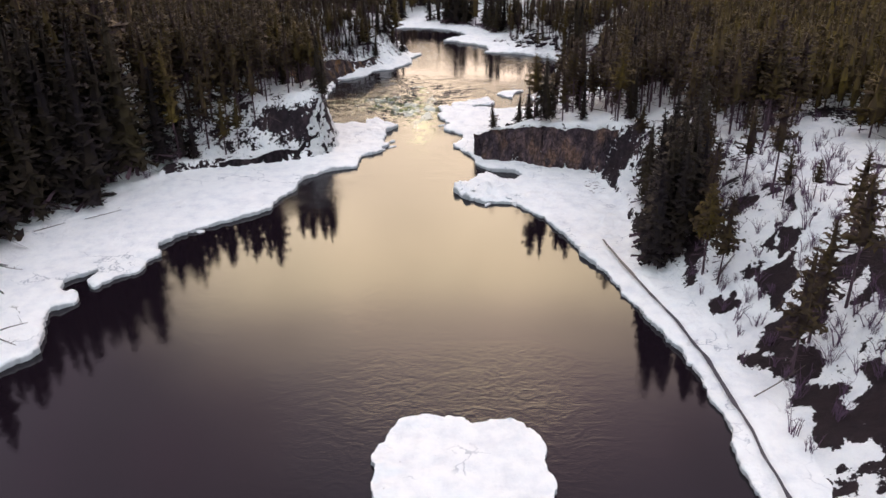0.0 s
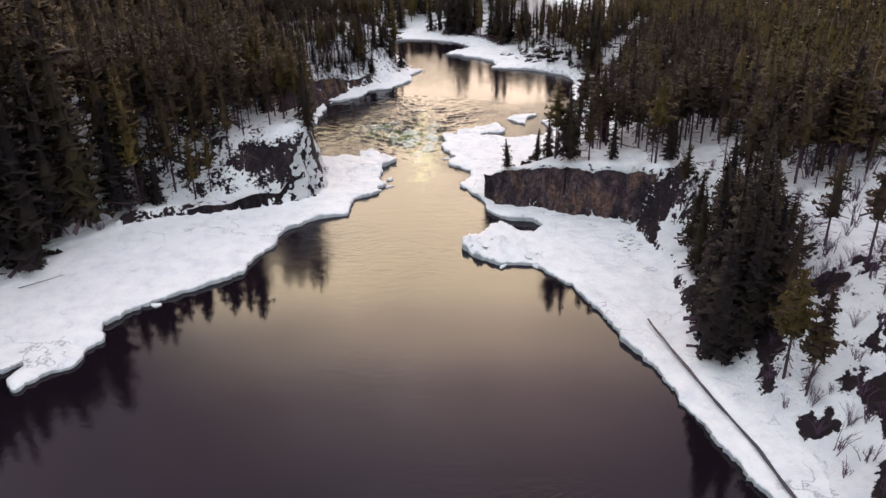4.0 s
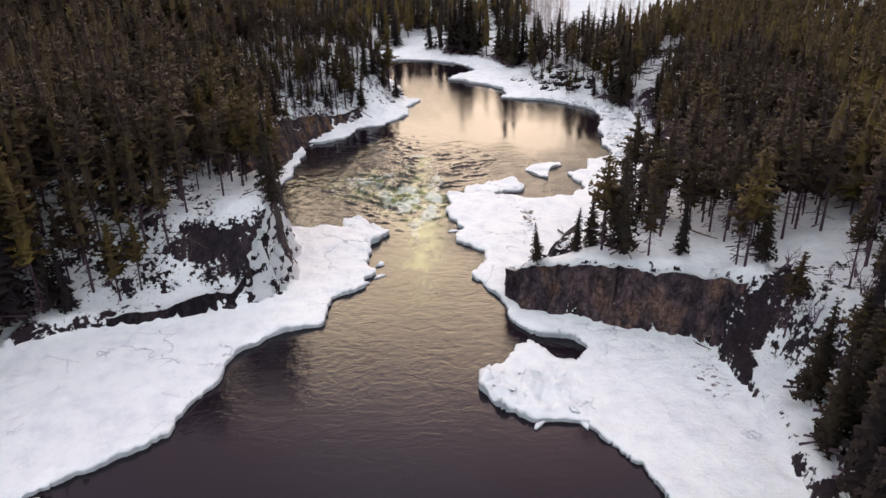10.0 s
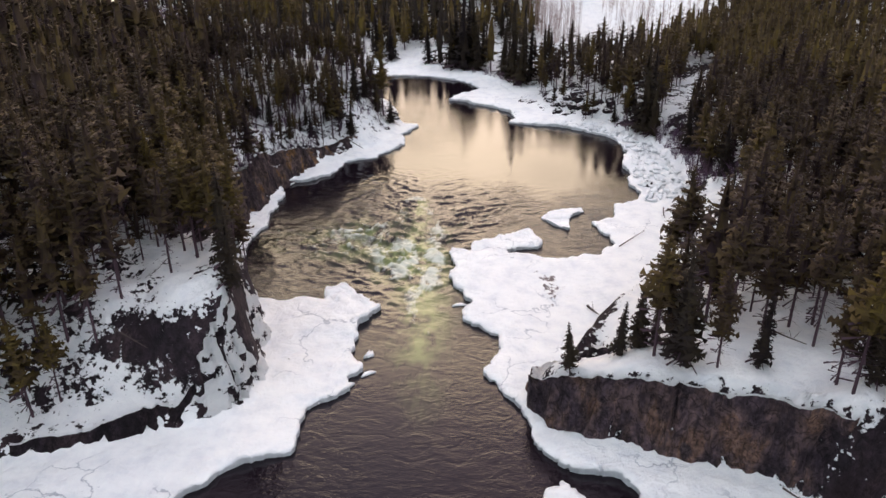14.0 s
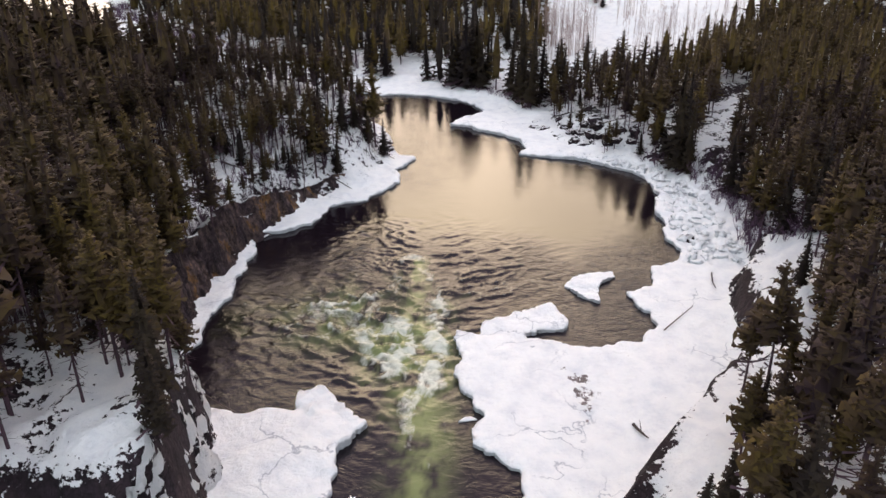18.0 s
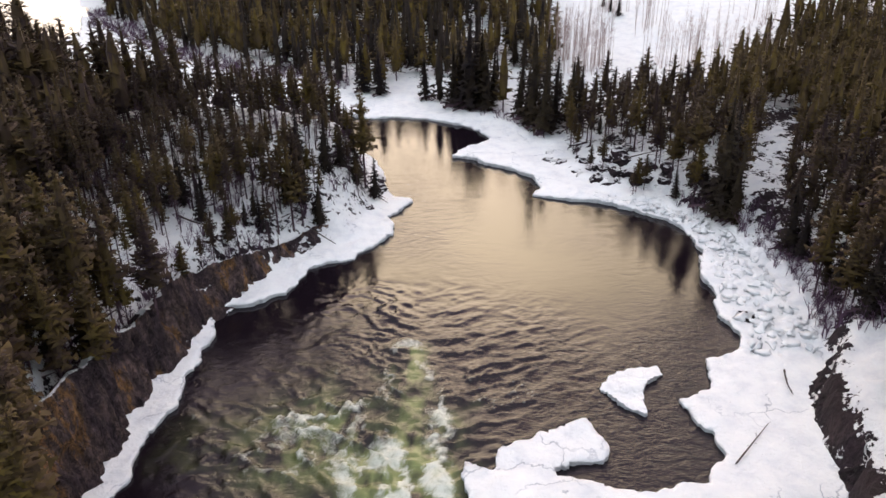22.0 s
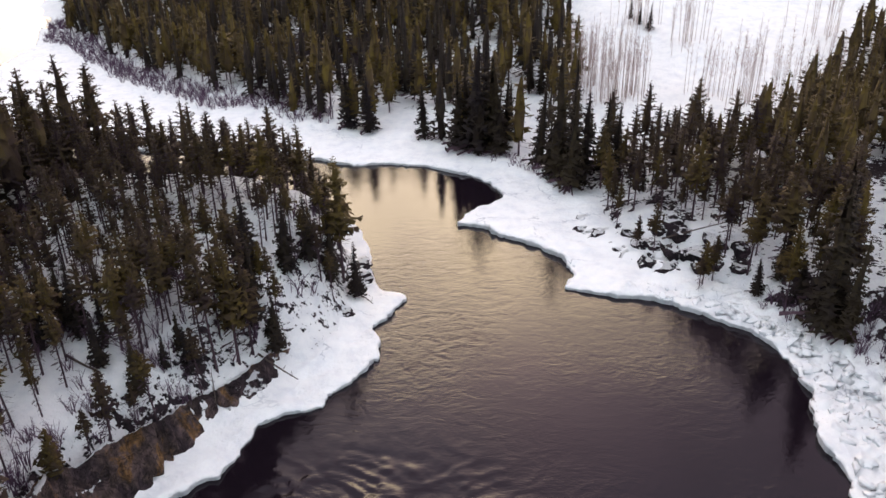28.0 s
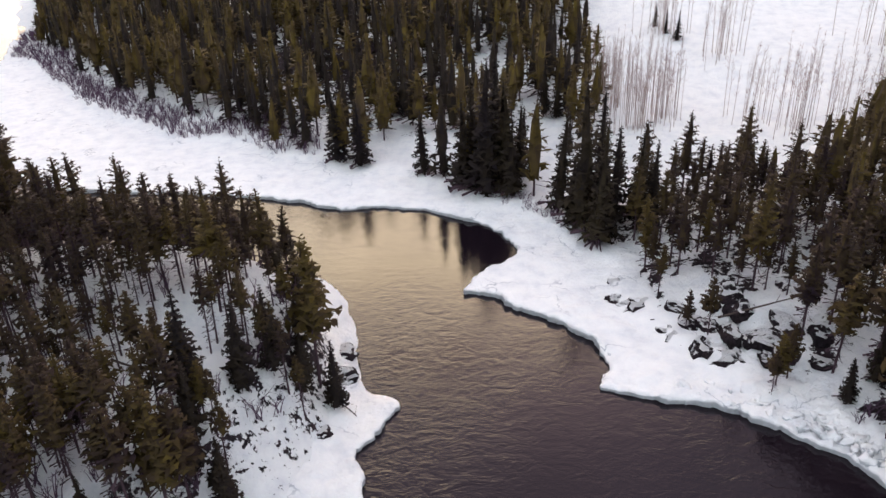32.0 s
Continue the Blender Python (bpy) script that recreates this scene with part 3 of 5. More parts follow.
# needle litter, brush and painted canopy shade darken the snow inside the woods
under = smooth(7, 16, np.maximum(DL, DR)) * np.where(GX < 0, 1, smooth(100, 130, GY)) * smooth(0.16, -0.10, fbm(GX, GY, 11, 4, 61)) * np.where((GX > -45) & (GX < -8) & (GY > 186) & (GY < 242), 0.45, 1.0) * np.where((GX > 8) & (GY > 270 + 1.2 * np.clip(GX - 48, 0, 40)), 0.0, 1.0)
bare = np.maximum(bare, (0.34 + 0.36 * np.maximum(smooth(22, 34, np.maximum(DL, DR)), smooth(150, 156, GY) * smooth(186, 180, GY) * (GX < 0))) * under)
# rock shows through on the bluff, beside the right rock wall and along the low steps
rocky = smooth(-0.08, 0.12, fbm(GX, GY, 4, 4, 62, 0.6))
bare = bare + (0.02 + 0.40 * rocky) * smooth(25.5, 28, GX) * smooth(48, 40, GX) * smooth(94, 100, GY) * smooth(131, 126, GY) * (DR > 0.5)
bare = bare + 0.24 * rocky * smooth(-50, -46, GX) * smooth(-18, -22, GX) * smooth(122, 126, GY) * smooth(160, 150, GY) * (DL > 0.5)
bare = bare + (0.2 + 0.45 * rocky) * smooth(0.0, 0.5, DL) * smooth(3.0, 1.2, DL) * smooth(-52, -48, GX) * smooth(-22, -25, GX) * smooth(122, 125, GY) * smooth(142, 138, GY)
bare = bare + (0.15 + 0.5 * rocky) * smooth(0.0, 0.5, DR) * smooth(3.2, 1.2, DR) * (smooth(9, 12, GX) * smooth(142, 146, GY) * smooth(192, 188, GY) + 0.6 * smooth(23, 25, GX) * smooth(97, 100, GY) * smooth(128, 124, GY))
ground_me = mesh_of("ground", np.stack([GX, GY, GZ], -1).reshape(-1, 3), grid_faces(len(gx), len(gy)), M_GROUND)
# bare: open earth, rock and litter, plus shade painted under the trees
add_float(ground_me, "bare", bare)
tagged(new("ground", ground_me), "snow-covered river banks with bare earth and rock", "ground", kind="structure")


# ---- ice ----
def slab(outline, cell, thick, top, rough=0.75, seed=0, limit=None):
    """A sheet of snow-covered ice inside an outline, with a ragged, undercut edge."""
    pts = np.array(outline)
    lo, hi = pts.min(0) - 1.5, pts.max(0) + 1.5
    if limit:
        lo, hi = np.maximum(lo, limit[0]), np.minimum(hi, limit[1])
    xs, ys = np.arange(lo[0], hi[0], cell), np.arange(lo[1], hi[1], cell)
    X, Y = np.meshgrid(xs, ys)
    f = lambda x, y: signed_distance(x, y, outline) + rough * (1.3 * fbm(x, y, 2.6, 3, seed + 1) + 0.5 * fbm(x, y, 0.7, 2, seed + 4))
    D = f(X, Y)
    near = np.abs(D) < cell * 0.75
    e = 0.08
    for _ in range(2):
        nx, ny = X[near], Y[near]
        d0 = f(nx, ny)
        gxx, gyy = (f(nx + e, ny) - d0) / e, (f(nx, ny + e) - d0) / e
        g2 = np.maximum(gxx ** 2 + gyy ** 2, 0.4)
        X[near] -= np.clip(d0 * gxx / g2, -cell * 0.6, cell * 0.6) * 0.9
        Y[near] -= np.clip(d0 * gyy / g2, -cell * 0.6, cell * 0.6) * 0.9
    keep_v = (D > 0) | near
    _, dl, dr = land(X, Y)
    keep_v &= np.maximum(dl, dr) < 4.5
    quads = grid_faces(len(xs), len(ys))
    quads = quads[keep_v.ravel()[quads].all(1) & ((D.ravel()[quads] > 0).any(1))]
    rim = 1 - smooth(0, 1.3, np.maximum(D, 0))
    Z = top + 0.55 * fbm(X, Y, 9, 4, seed + 7) + 0.22 * fbm(X, Y, 1.6, 3, seed + 8) - 0.05 * rim + 0.35 * rim * fbm(X, Y, 1.1, 2, seed + 3)
    Z = Z + 0.9 * np.exp(-((X - 5.5) / 5.0) ** 2 - ((Y - 118.5) / 4.5) ** 2) * (0.55 + 1.4 * fbm(X, Y, 1.8, 3, seed + 6))          # the thick, lumpy tip
    Z = Z + 0.5 * smooth(0.05, 0.3, fbm(X, Y, 14, 2, seed + 9)) * fbm(X, Y, 1.4, 4, seed + 10, 0.6)
    jumble = smooth(26, 29.5, X) * smooth(186, 190, Y) * smooth(232, 226, Y) * smooth(0.3, 1.0, D) + smooth(222, 227, Y) * smooth(238, 232, Y) * smooth(10, 14, X) * smooth(0.5, 1.2, D)
    Z = Z + 0.34 * np.clip(jumble, 0, 1) * smooth(-0.1, 0.2, fbm(X, Y, 5, 3, 58)) * blocks(X, Y * 0.8, 1.2, seed) + 0.30 * np.clip(jumble, 0, 1) * blocks(X, Y, 0.8, seed + 2)
    shelf_break = smooth(0.05, 0.16, fbm(X, Y, 6, 3, 55)) * smooth(6, 9, X) * smooth(25, 21, X) * smooth(154, 157, Y) * smooth(170, 167, Y)
    Z = Z + 0.5 * shelf_break * blocks(X, Y, 1.1, seed + 4)
    tip = np.exp(-((X - 5.0) / 5.5) ** 4 - ((Y - 118.5) / 5.0) ** 4) + 0.8 * np.exp(-((X + 13.5) / 3.5) ** 4 - ((Y - 160) / 3.0) ** 4)
    Z = Z + 0.75 * tip * blocks(X, Y, 1.25, seed + 5)
    cracked = (1 - smooth(1.0, 4.5, D)) * smooth(0.0, 0.2, fbm(X, Y, 10, 2, seed + 20))
    Z = Z + 0.22 * cracked * blocks(X, Y, 2.2, seed + 7)
    Z = Z + smooth(0.5, -2.0, -np.maximum(dl, dr) - 0.5) * 0.5
    Z = np.maximum(Z, 0.22)
    verts = np.stack([X, Y, Z], -1).reshape(-1, 3)
    used, inv = np.unique(quads, return_inverse=True)
    quads, verts, dist = inv.reshape(-1, 4), verts[used], D.ravel()[used]
    edges = np.concatenate([quads[:, [0, 1]], quads[:, [1, 2]], quads[:, [2, 3]], quads[:, [3, 0]]])
    key = np.sort(edges, 1)
    _, first, count = np.unique(key, axis=0, return_index=True, return_counts=True)
    rim_e = edges[first[count == 1]]
    rv, rinv = np.unique(rim_e, return_inverse=True)
    rinv = rinv.reshape(-1, 2)
    low = verts[rv].copy()
    mid = verts[rv].copy()
    mid[:, 2] *= 0.45
    mid[:, :2] += rng.normal(0, 0.06, (len(rv), 2))
    low[:, 2] = -thick
    n = len(verts)
    verts = np.concatenate([verts, mid, low])
    a, b = rim_e[:, 0], rim_e[:, 1]
    m0, m1 = n + rinv[:, 0], n + rinv[:, 1]
    l0, l1 = m0 + len(rv), m1 + len(rv)
    walls = np.concatenate([np.stack([b, a, m0, m1], -1), np.stack([m1, m0, l0, l1], -1)])
    return verts, quads, walls


def ice_sheet(name, outline, cell, top, label, seed, kind="structure", limit=None):
    v, flats, walls = slab(outline, cell, 0.5, top, seed=seed, limit=limit)
    if kind == "thing":
        ob = tagged(new(name), label, "ice")
        part("snow_cover", mesh_of("snow_cover", v, flats, M_ICE), ob)
        part("ice_edge", mesh_of("ice_edge", v, walls, M_ICE), ob, "broken grey-blue rim of the floe")
        return ob
    me = mesh_of(name, v, np.concatenate([flats, walls]), M_ICE)
    x, y = v[:, 0], v[:, 1]
    # dark grit and broken lumps: on the shelf below the bend, and along the foot of the right bank
    add_float(me, "debris", smooth(0.0, 0.15, fbm(x, y, 6, 3, 55)) * smooth(6, 9, x) * smooth(25, 21, x) * smooth(154, 157, y) * smooth(171, 167, y)
              + 0.8 * smooth(0.0, 0.2, fbm(x, y, 5, 3, 56)) * smooth(20, 23, x) * smooth(98, 103, y) * smooth(126, 120, y)
              + 0.6 * smooth(0.05, 0.2, fbm(x, y, 7, 3, 57)) * smooth(190, 196, y) * smooth(26, 29, x))
    ob = new(name, me)
    return tagged(ob, label, "ice", kind=kind)


ice_sheet("ice_shelf_left", ICE_LEFT, 0.42, 0.68, "snow-covered shore ice with a broken edge", 11, limit=((-80, 30), (0, 170)))
ice_sheet("ice_ledge", ICE_LEDGE, 0.45, 0.5, "narrow snowy ice ledge under a rock wall", 23)
ice_sheet("ice_shelf_right", ICE_RIGHT, 0.4, 0.58, "snow-covered shore ice with a ragged edge and coves", 37, limit=((-135, 30), (60, 430)))
ice_sheet("ice_floe", FLOE_MID, 0.3, 0.4, "white snow-covered ice floe in the river", 41, kind="thing")
ice_sheet("ice_floe", FLOE_NEAR, 0.35, 0.5, "large square white ice floe in still water", 43, kind="thing")

# ---- water ----
wx, wy = axis(-30, 13, 0.26, 3000), axis(148, 206, 0.26, 3000)
WX, WY = np.meshgrid(wx, wy)
hump = lambda x0, y0, rx, ry: np.exp(-((WX - x0) / rx) ** 2 - ((WY - y0) / ry) ** 2)
ridged = lambda n: 1 - np.minimum(np.abs(n) / 0.16, 1.0)
chop = 0.010 + 0.26 * smooth(136, 156, WY) * smooth(206, 187, WY) + 0.085 * smooth(203, 226, WY) + 0.06 * smooth(104, 122, WY) * smooth(150, 140, WY)
chop = chop + 0.16 * hump(2, 64, 13, 4.5) + 0.06 * hump(10, 200, 20, 16)
chop = chop * (1 - 0.6 * smooth(-13, -22, WX) * smooth(150, 158, WY) * smooth(212, 200, WY))
chop = np.clip(chop * np.clip(1 + 2.2 * fbm(WX, WY * 0.7, 14, 4, 35), 0.25, 2.2), 0.006, 1)
lobes = fbm(WX, WY, 5.0, 4, 34, 0.6)
curls = fbm(WX, WY, 2.0, 4, 38, 0.65)
# standing waves: their crests run aslant towards the tongue, on the left and on the right of it
west, east = smooth(-3, -8, WX), smooth(-6, -2, WX)
u_w, v_w = WX * 0.80 - WY * 0.60, WX * 0.60 + WY * 0.80
u_e, v_e = WX * 0.95 + WY * 0.32, -WX * 0.32 + WY * 0.95
crest = west * ridged(fbm(u_w * 0.42 + 1.2 * lobes, v_w + 1.6 * lobes, 2.1, 3, 31, 0.55)) + east * ridged(fbm(u_e * 0.40 + 1.2 * lobes, v_e + 1.6 * lobes, 1.9, 3, 32, 0.55))
crest = np.clip(crest, 0, 1) ** 1.5
swell = hump(-7, 172, 8, 10) + 0.60 * hump(-15, 177, 9, 8) + 0.55 * hump(-9, 194, 8, 10) + 0.45 * hump(3, 188, 9, 8) + 0.12 * hump(-15, 168, 14, 16)
# the tongue of fast green water, foaming along both edges, and the boil below it
edge_r = np.exp(-((WX - np.interp(WY, [158, 170, 178, 184, 190, 193], [-4.0, -3.2, -3.0, -3.9, -5.4, -6.0]) + 1.6 * curls) / 0.95) ** 2) * smooth(157, 165, WY) * smooth(194, 190, WY) * np.interp(WY, [160, 176, 184, 188, 193], [0.7, 1.0, 1.0, 0.45, 0.6])
edge_l = np.exp(-((WX - np.interp(WY, [176, 184, 190, 193], [-7.8, -8.6, -8.2, -7.2]) + 1.6 * curls) / 0.8) ** 2) * smooth(174, 179, WY) * smooth(194, 191, WY) * 0.4
reach, swing = np.hypot(WX + 5.2, WY - 157), np.degrees(np.arctan2(-(WX + 5.2), WY - 157)) + 26 * lobes
ribbon = fbm(swing * 0.34 + 60, reach * 0.35, 3.0, 4, 33, 0.6)
boil = smooth(4, 11, reach) * smooth(24, 14, reach - 9 * lobes) * smooth(-13, -3, swing) * smooth(44, 26, swing) * smooth(-14.5, -9.5, WX)
wings = smooth(14, 18, reach) * smooth(34, 24, reach - 8 * lobes) * smooth(10, 18, swing) * smooth(60, 40, swing)
foam = 0.85 * boil * smooth(-0.14, 0.22, ribbon + 0.6 * curls) + 0.45 * wings * smooth(0.06, 0.26, ribbon + 0.6 * curls) + (0.9 * edge_r + edge_l) * smooth(-0.2, 0.12, curls + 0.5 * lobes) + 0.6 * hump(-6.6, 191.8, 1.3, 0.8)
foam = foam + 0.8 * hump(-7.0, 170, 3.4, 7.0) * smooth(-0.22, 0.14, curls)
foam = foam + 0.75 * smooth(0.45, 0.9, crest) * smooth(-0.10, 0.15, lobes) * np.clip(hump(-18, 177, 8, 6.5) + 0.7 * hump(-12, 184, 5, 4) + 0.55 * hump(2, 183, 6, 5) + 0.25 * hump(-10, 160, 5, 8), 0, 1)
foam = foam + 0.7 * np.exp(-((WX + 5.0 + 2.5 * lobes) / 1.9) ** 2) * smooth(146, 156, WY) * smooth(170, 162, WY) * smooth(-0.05, 0.2, fbm(WX, WY * 0.5, 1.6, 4, 39, 0.6))
foam = np.clip(foam, 0, 1)
tail = np.exp(-((WX + 5.1 + 1.6 * lobes) / (2.0 + 0.05 * np.clip(WY - 140, 0, 30))) ** 2) * smooth(132, 152, WY) * smooth(184, 168, WY)
tongue = np.exp(-((WX - np.interp(WY, [165, 184, 192], [-5.4, -6.0, -6.6]) + lobes) / 1.7) ** 2) * smooth(160, 168, WY) * smooth(193, 190, WY)
aerated = np.clip(1.0 * tail + 0.8 * tongue + 0.8 * boil + 0.5 * hump(-14.5, 177, 4.5, 5.5) + 0.3 * wings, 0, 1) * np.clip(0.62 + 2.6 * fbm(WX, WY * 0.6, 1.5, 4, 37, 0.6), 0.05, 1)
wave = swell * (0.46 * crest + 0.60 * fbm(WX, WY, 1.9, 4, 30, 0.6)) + 0.30 * foam * (0.5 + curls) + 0.05 * chop * fbm(WX, WY * 1.5, 3.2, 4, 31)
water_me = mesh_of("water", np.stack([WX, WY, wave], -1).reshape(-1, 3), grid_faces(len(wx), len(wy)), M_WATER)
add_float(water_me, "chop", chop)
add_float(water_me, "foam", foam)
add_float(water_me, "aerated", aerated)
tagged(new("water", water_me), "dark river water with rapids and sky reflections", "water", kind="structure")


# ---- rock walls ----
def rock_wall(name, path, label, seed, lean, material, ledges, step=0.4, rows=20):
    """A broken rock face along a path of x, y and top height, leaning back, with ledges and cracks; the land lies on the left of the path."""
    p = np.array(path, float)
    seg = np.r_[0, np.cumsum(np.hypot(np.diff(p[:, 0]), np.diff(p[:, 1])))]
    u = np.arange(0, seg[-1], step)
    x, y, top = (np.interp(u, seg, p[:, k]) for k in range(3))
    k = np.ones(7) / 7
    sm = lambda a: np.convolve(np.pad(a, 3, mode="edge"), k, "valid")
    x, y = sm(x), sm(y)
    tx, ty = np.gradient(x), np.gradient(y)
    ln = np.hypot(tx, ty)
    nx, ny = ty / ln, -tx / ln
    top = top + np.minimum(0.28 * top, 1.0) * 2.4 * fbm(u, u * 0, 4.5, 4, seed)
    ends = smooth(0, 3, u) * smooth(0, 3, u[-1] - u)
    verts = []
    for j in range(rows + 3):
        v = min(j / rows, 1.0)
        z = -0.3 + v * (top + 0.3)
        shelf = np.round(4 * (v + 0.5 * fbm(u, z * 0.3, 5, 3, seed + 8))) / 4
        out = 0.6 - lean * ((1 - ledges) * v + ledges * shelf) + 1.5 * fbm(u, z * 0.55, 3.0, 4, seed + 2, 0.6) + 0.5 * np.round(2 * fbm(u, z * 0.8, 2.2, 2, seed + 5)) / 2
        out = out - 0.7 * np.exp(-(fbm(u, z * 0.22, 3.4, 3, seed + 12) / 0.035) ** 2) - 0.35 * np.exp(-(fbm(u + 40, z * 0.9, 4.0, 2, seed + 13) / 0.03) ** 2)
        if j > rows:
            out = out - 0.9 * (j - rows)
            z = z - 0.9 * (j - rows)
        out = out * ends - 2.0 * (1 - ends)
        verts.append(np.stack([x + nx * out, y + ny * out, z + 0 * u], -1))
    f = grid_faces(len(u), rows + 3)
    tagged(new(name, mesh_of(name, np.concatenate(verts), f, material, shade=False)), label, "rock wall", kind="structure")


rock_wall("rock_wall_right", [(11, 146, 0.6), (6.8, 142.2, 1.4), (5.0, 139, 3.6), (5.2, 136.5, 4.8), (7.6, 134, 6.0), (14.3, 131.3, 7.2), (20.8, 128.8, 7.6), (24.0, 127.2, 8.0), (26.3, 124.2, 8.4), (31, 123.5, 8.4)],
          "brown and grey vertical rock wall with a snowy rim", 51, 0.7, M_ROCK, 0.3)
rock_wall("rock_wall_left", [(-29, 140, 6.0), (-27.2, 136.8, 3.4), (-25.2, 135.3, 4.5), (-22.4, 137.8, 8), (-21.2, 141, 10.5), (-21.8, 146, 11), (-24.0, 155, 10.5), (-26.6, 160.4, 9.5), (-31, 163, 8.0)],
          "dark rock bluff with snow on its ledges", 57, 3.0, M_BLUFF, 0.55)
rock_wall("rock_wall_canyon", [(-29, 160, 8.6), (-31, 163.5, 8.8), (-32.4, 170, 8.8), (-31.8, 174, 8.4), (-31.8, 181, 7.8), (-30.3, 192, 6.8), (-29.2, 198, 5.5), (-25.4, 206.2, 4.0), (-20.4, 214.4, 2.8), (-16, 219, 1.6)],
          "ochre and brown rock wall above a river bend", 63, 2.3, M_CANYON, 0.15)
rock_wall("rock_ledge_bluff", [(-51, 125.4, 1.0), (-47, 128, 1.9), (-42.5, 129.6, 1.6), (-39, 131, 2.3), (-34, 132.2, 2.2), (-30, 133.4, 2.6), (-26.8, 134.6, 3.2), (-24.5, 136, 3.8)],
          "low dark rock ledge at the foot of the bluff", 71, 1.4, M_LEDGE, 0.3, rows=12)
rock_wall("rock_ledge_shelf", [(38.4, 190, 1.2), (36.6, 187, 2.2), (32.2, 181, 2.8), (30.4, 175.5, 3.0), (29.8, 169, 3.0), (27.6, 165.4, 2.8), (24.4, 161.2, 2.7), (21.5, 158.8, 2.5), (17.9, 154.4, 2.4), (13.8, 150, 1.9), (9.7, 144.4, 1.2)],
          "dark rock ledge topped with snow above the ice shelf", 77, 1.6, M_LEDGE, 0.5, rows=14)
rock_wall("rock_ledge_slope", [(27.2, 123.5, 2.6), (27.4, 120, 1.6), (28.0, 112, 1.3), (27.8, 104, 1.2), (25.6, 97, 0.6)],
          "broken rock steps and snow beside the rock wall", 83, 1.3, M_LEDGE, 0.3, rows=12)


# ---- trees ----
def tube(points, radii, sides=5):
    """A tapered tube along points."""
    pts = np.asarray(points, float)
    ang = np.arange(sides) * 2 * math.pi / sides
    verts, faces = [], []
    for i, (p, r) in enumerate(zip(pts, radii)):
        d = pts[min(i + 1, len(pts) - 1)] - pts[max(i - 1, 0)]
        d = d / np.linalg.norm(d)
        u = np.cross(d, (0.31, 0.87, 0.12))
        u /= np.linalg.norm(u)
        w = np.cross(d, u)
        verts += [p + r * (math.cos(a) * u + math.sin(a) * w) for a in ang]
    for i in range(len(pts) - 1):
        for k in range(sides):
            a, b = i * sides + k, i * sides + (k + 1) % sides
            faces.append((a, b, b + sides, a + sides))
    return np.array(verts), faces


def joined(pieces):
    verts, faces, n = [], [], 0
    for v, f in pieces:
        verts.append(v)
        faces += [tuple(i + n for i in q) for q in f]
        n += len(v)
    return np.concatenate(verts), faces


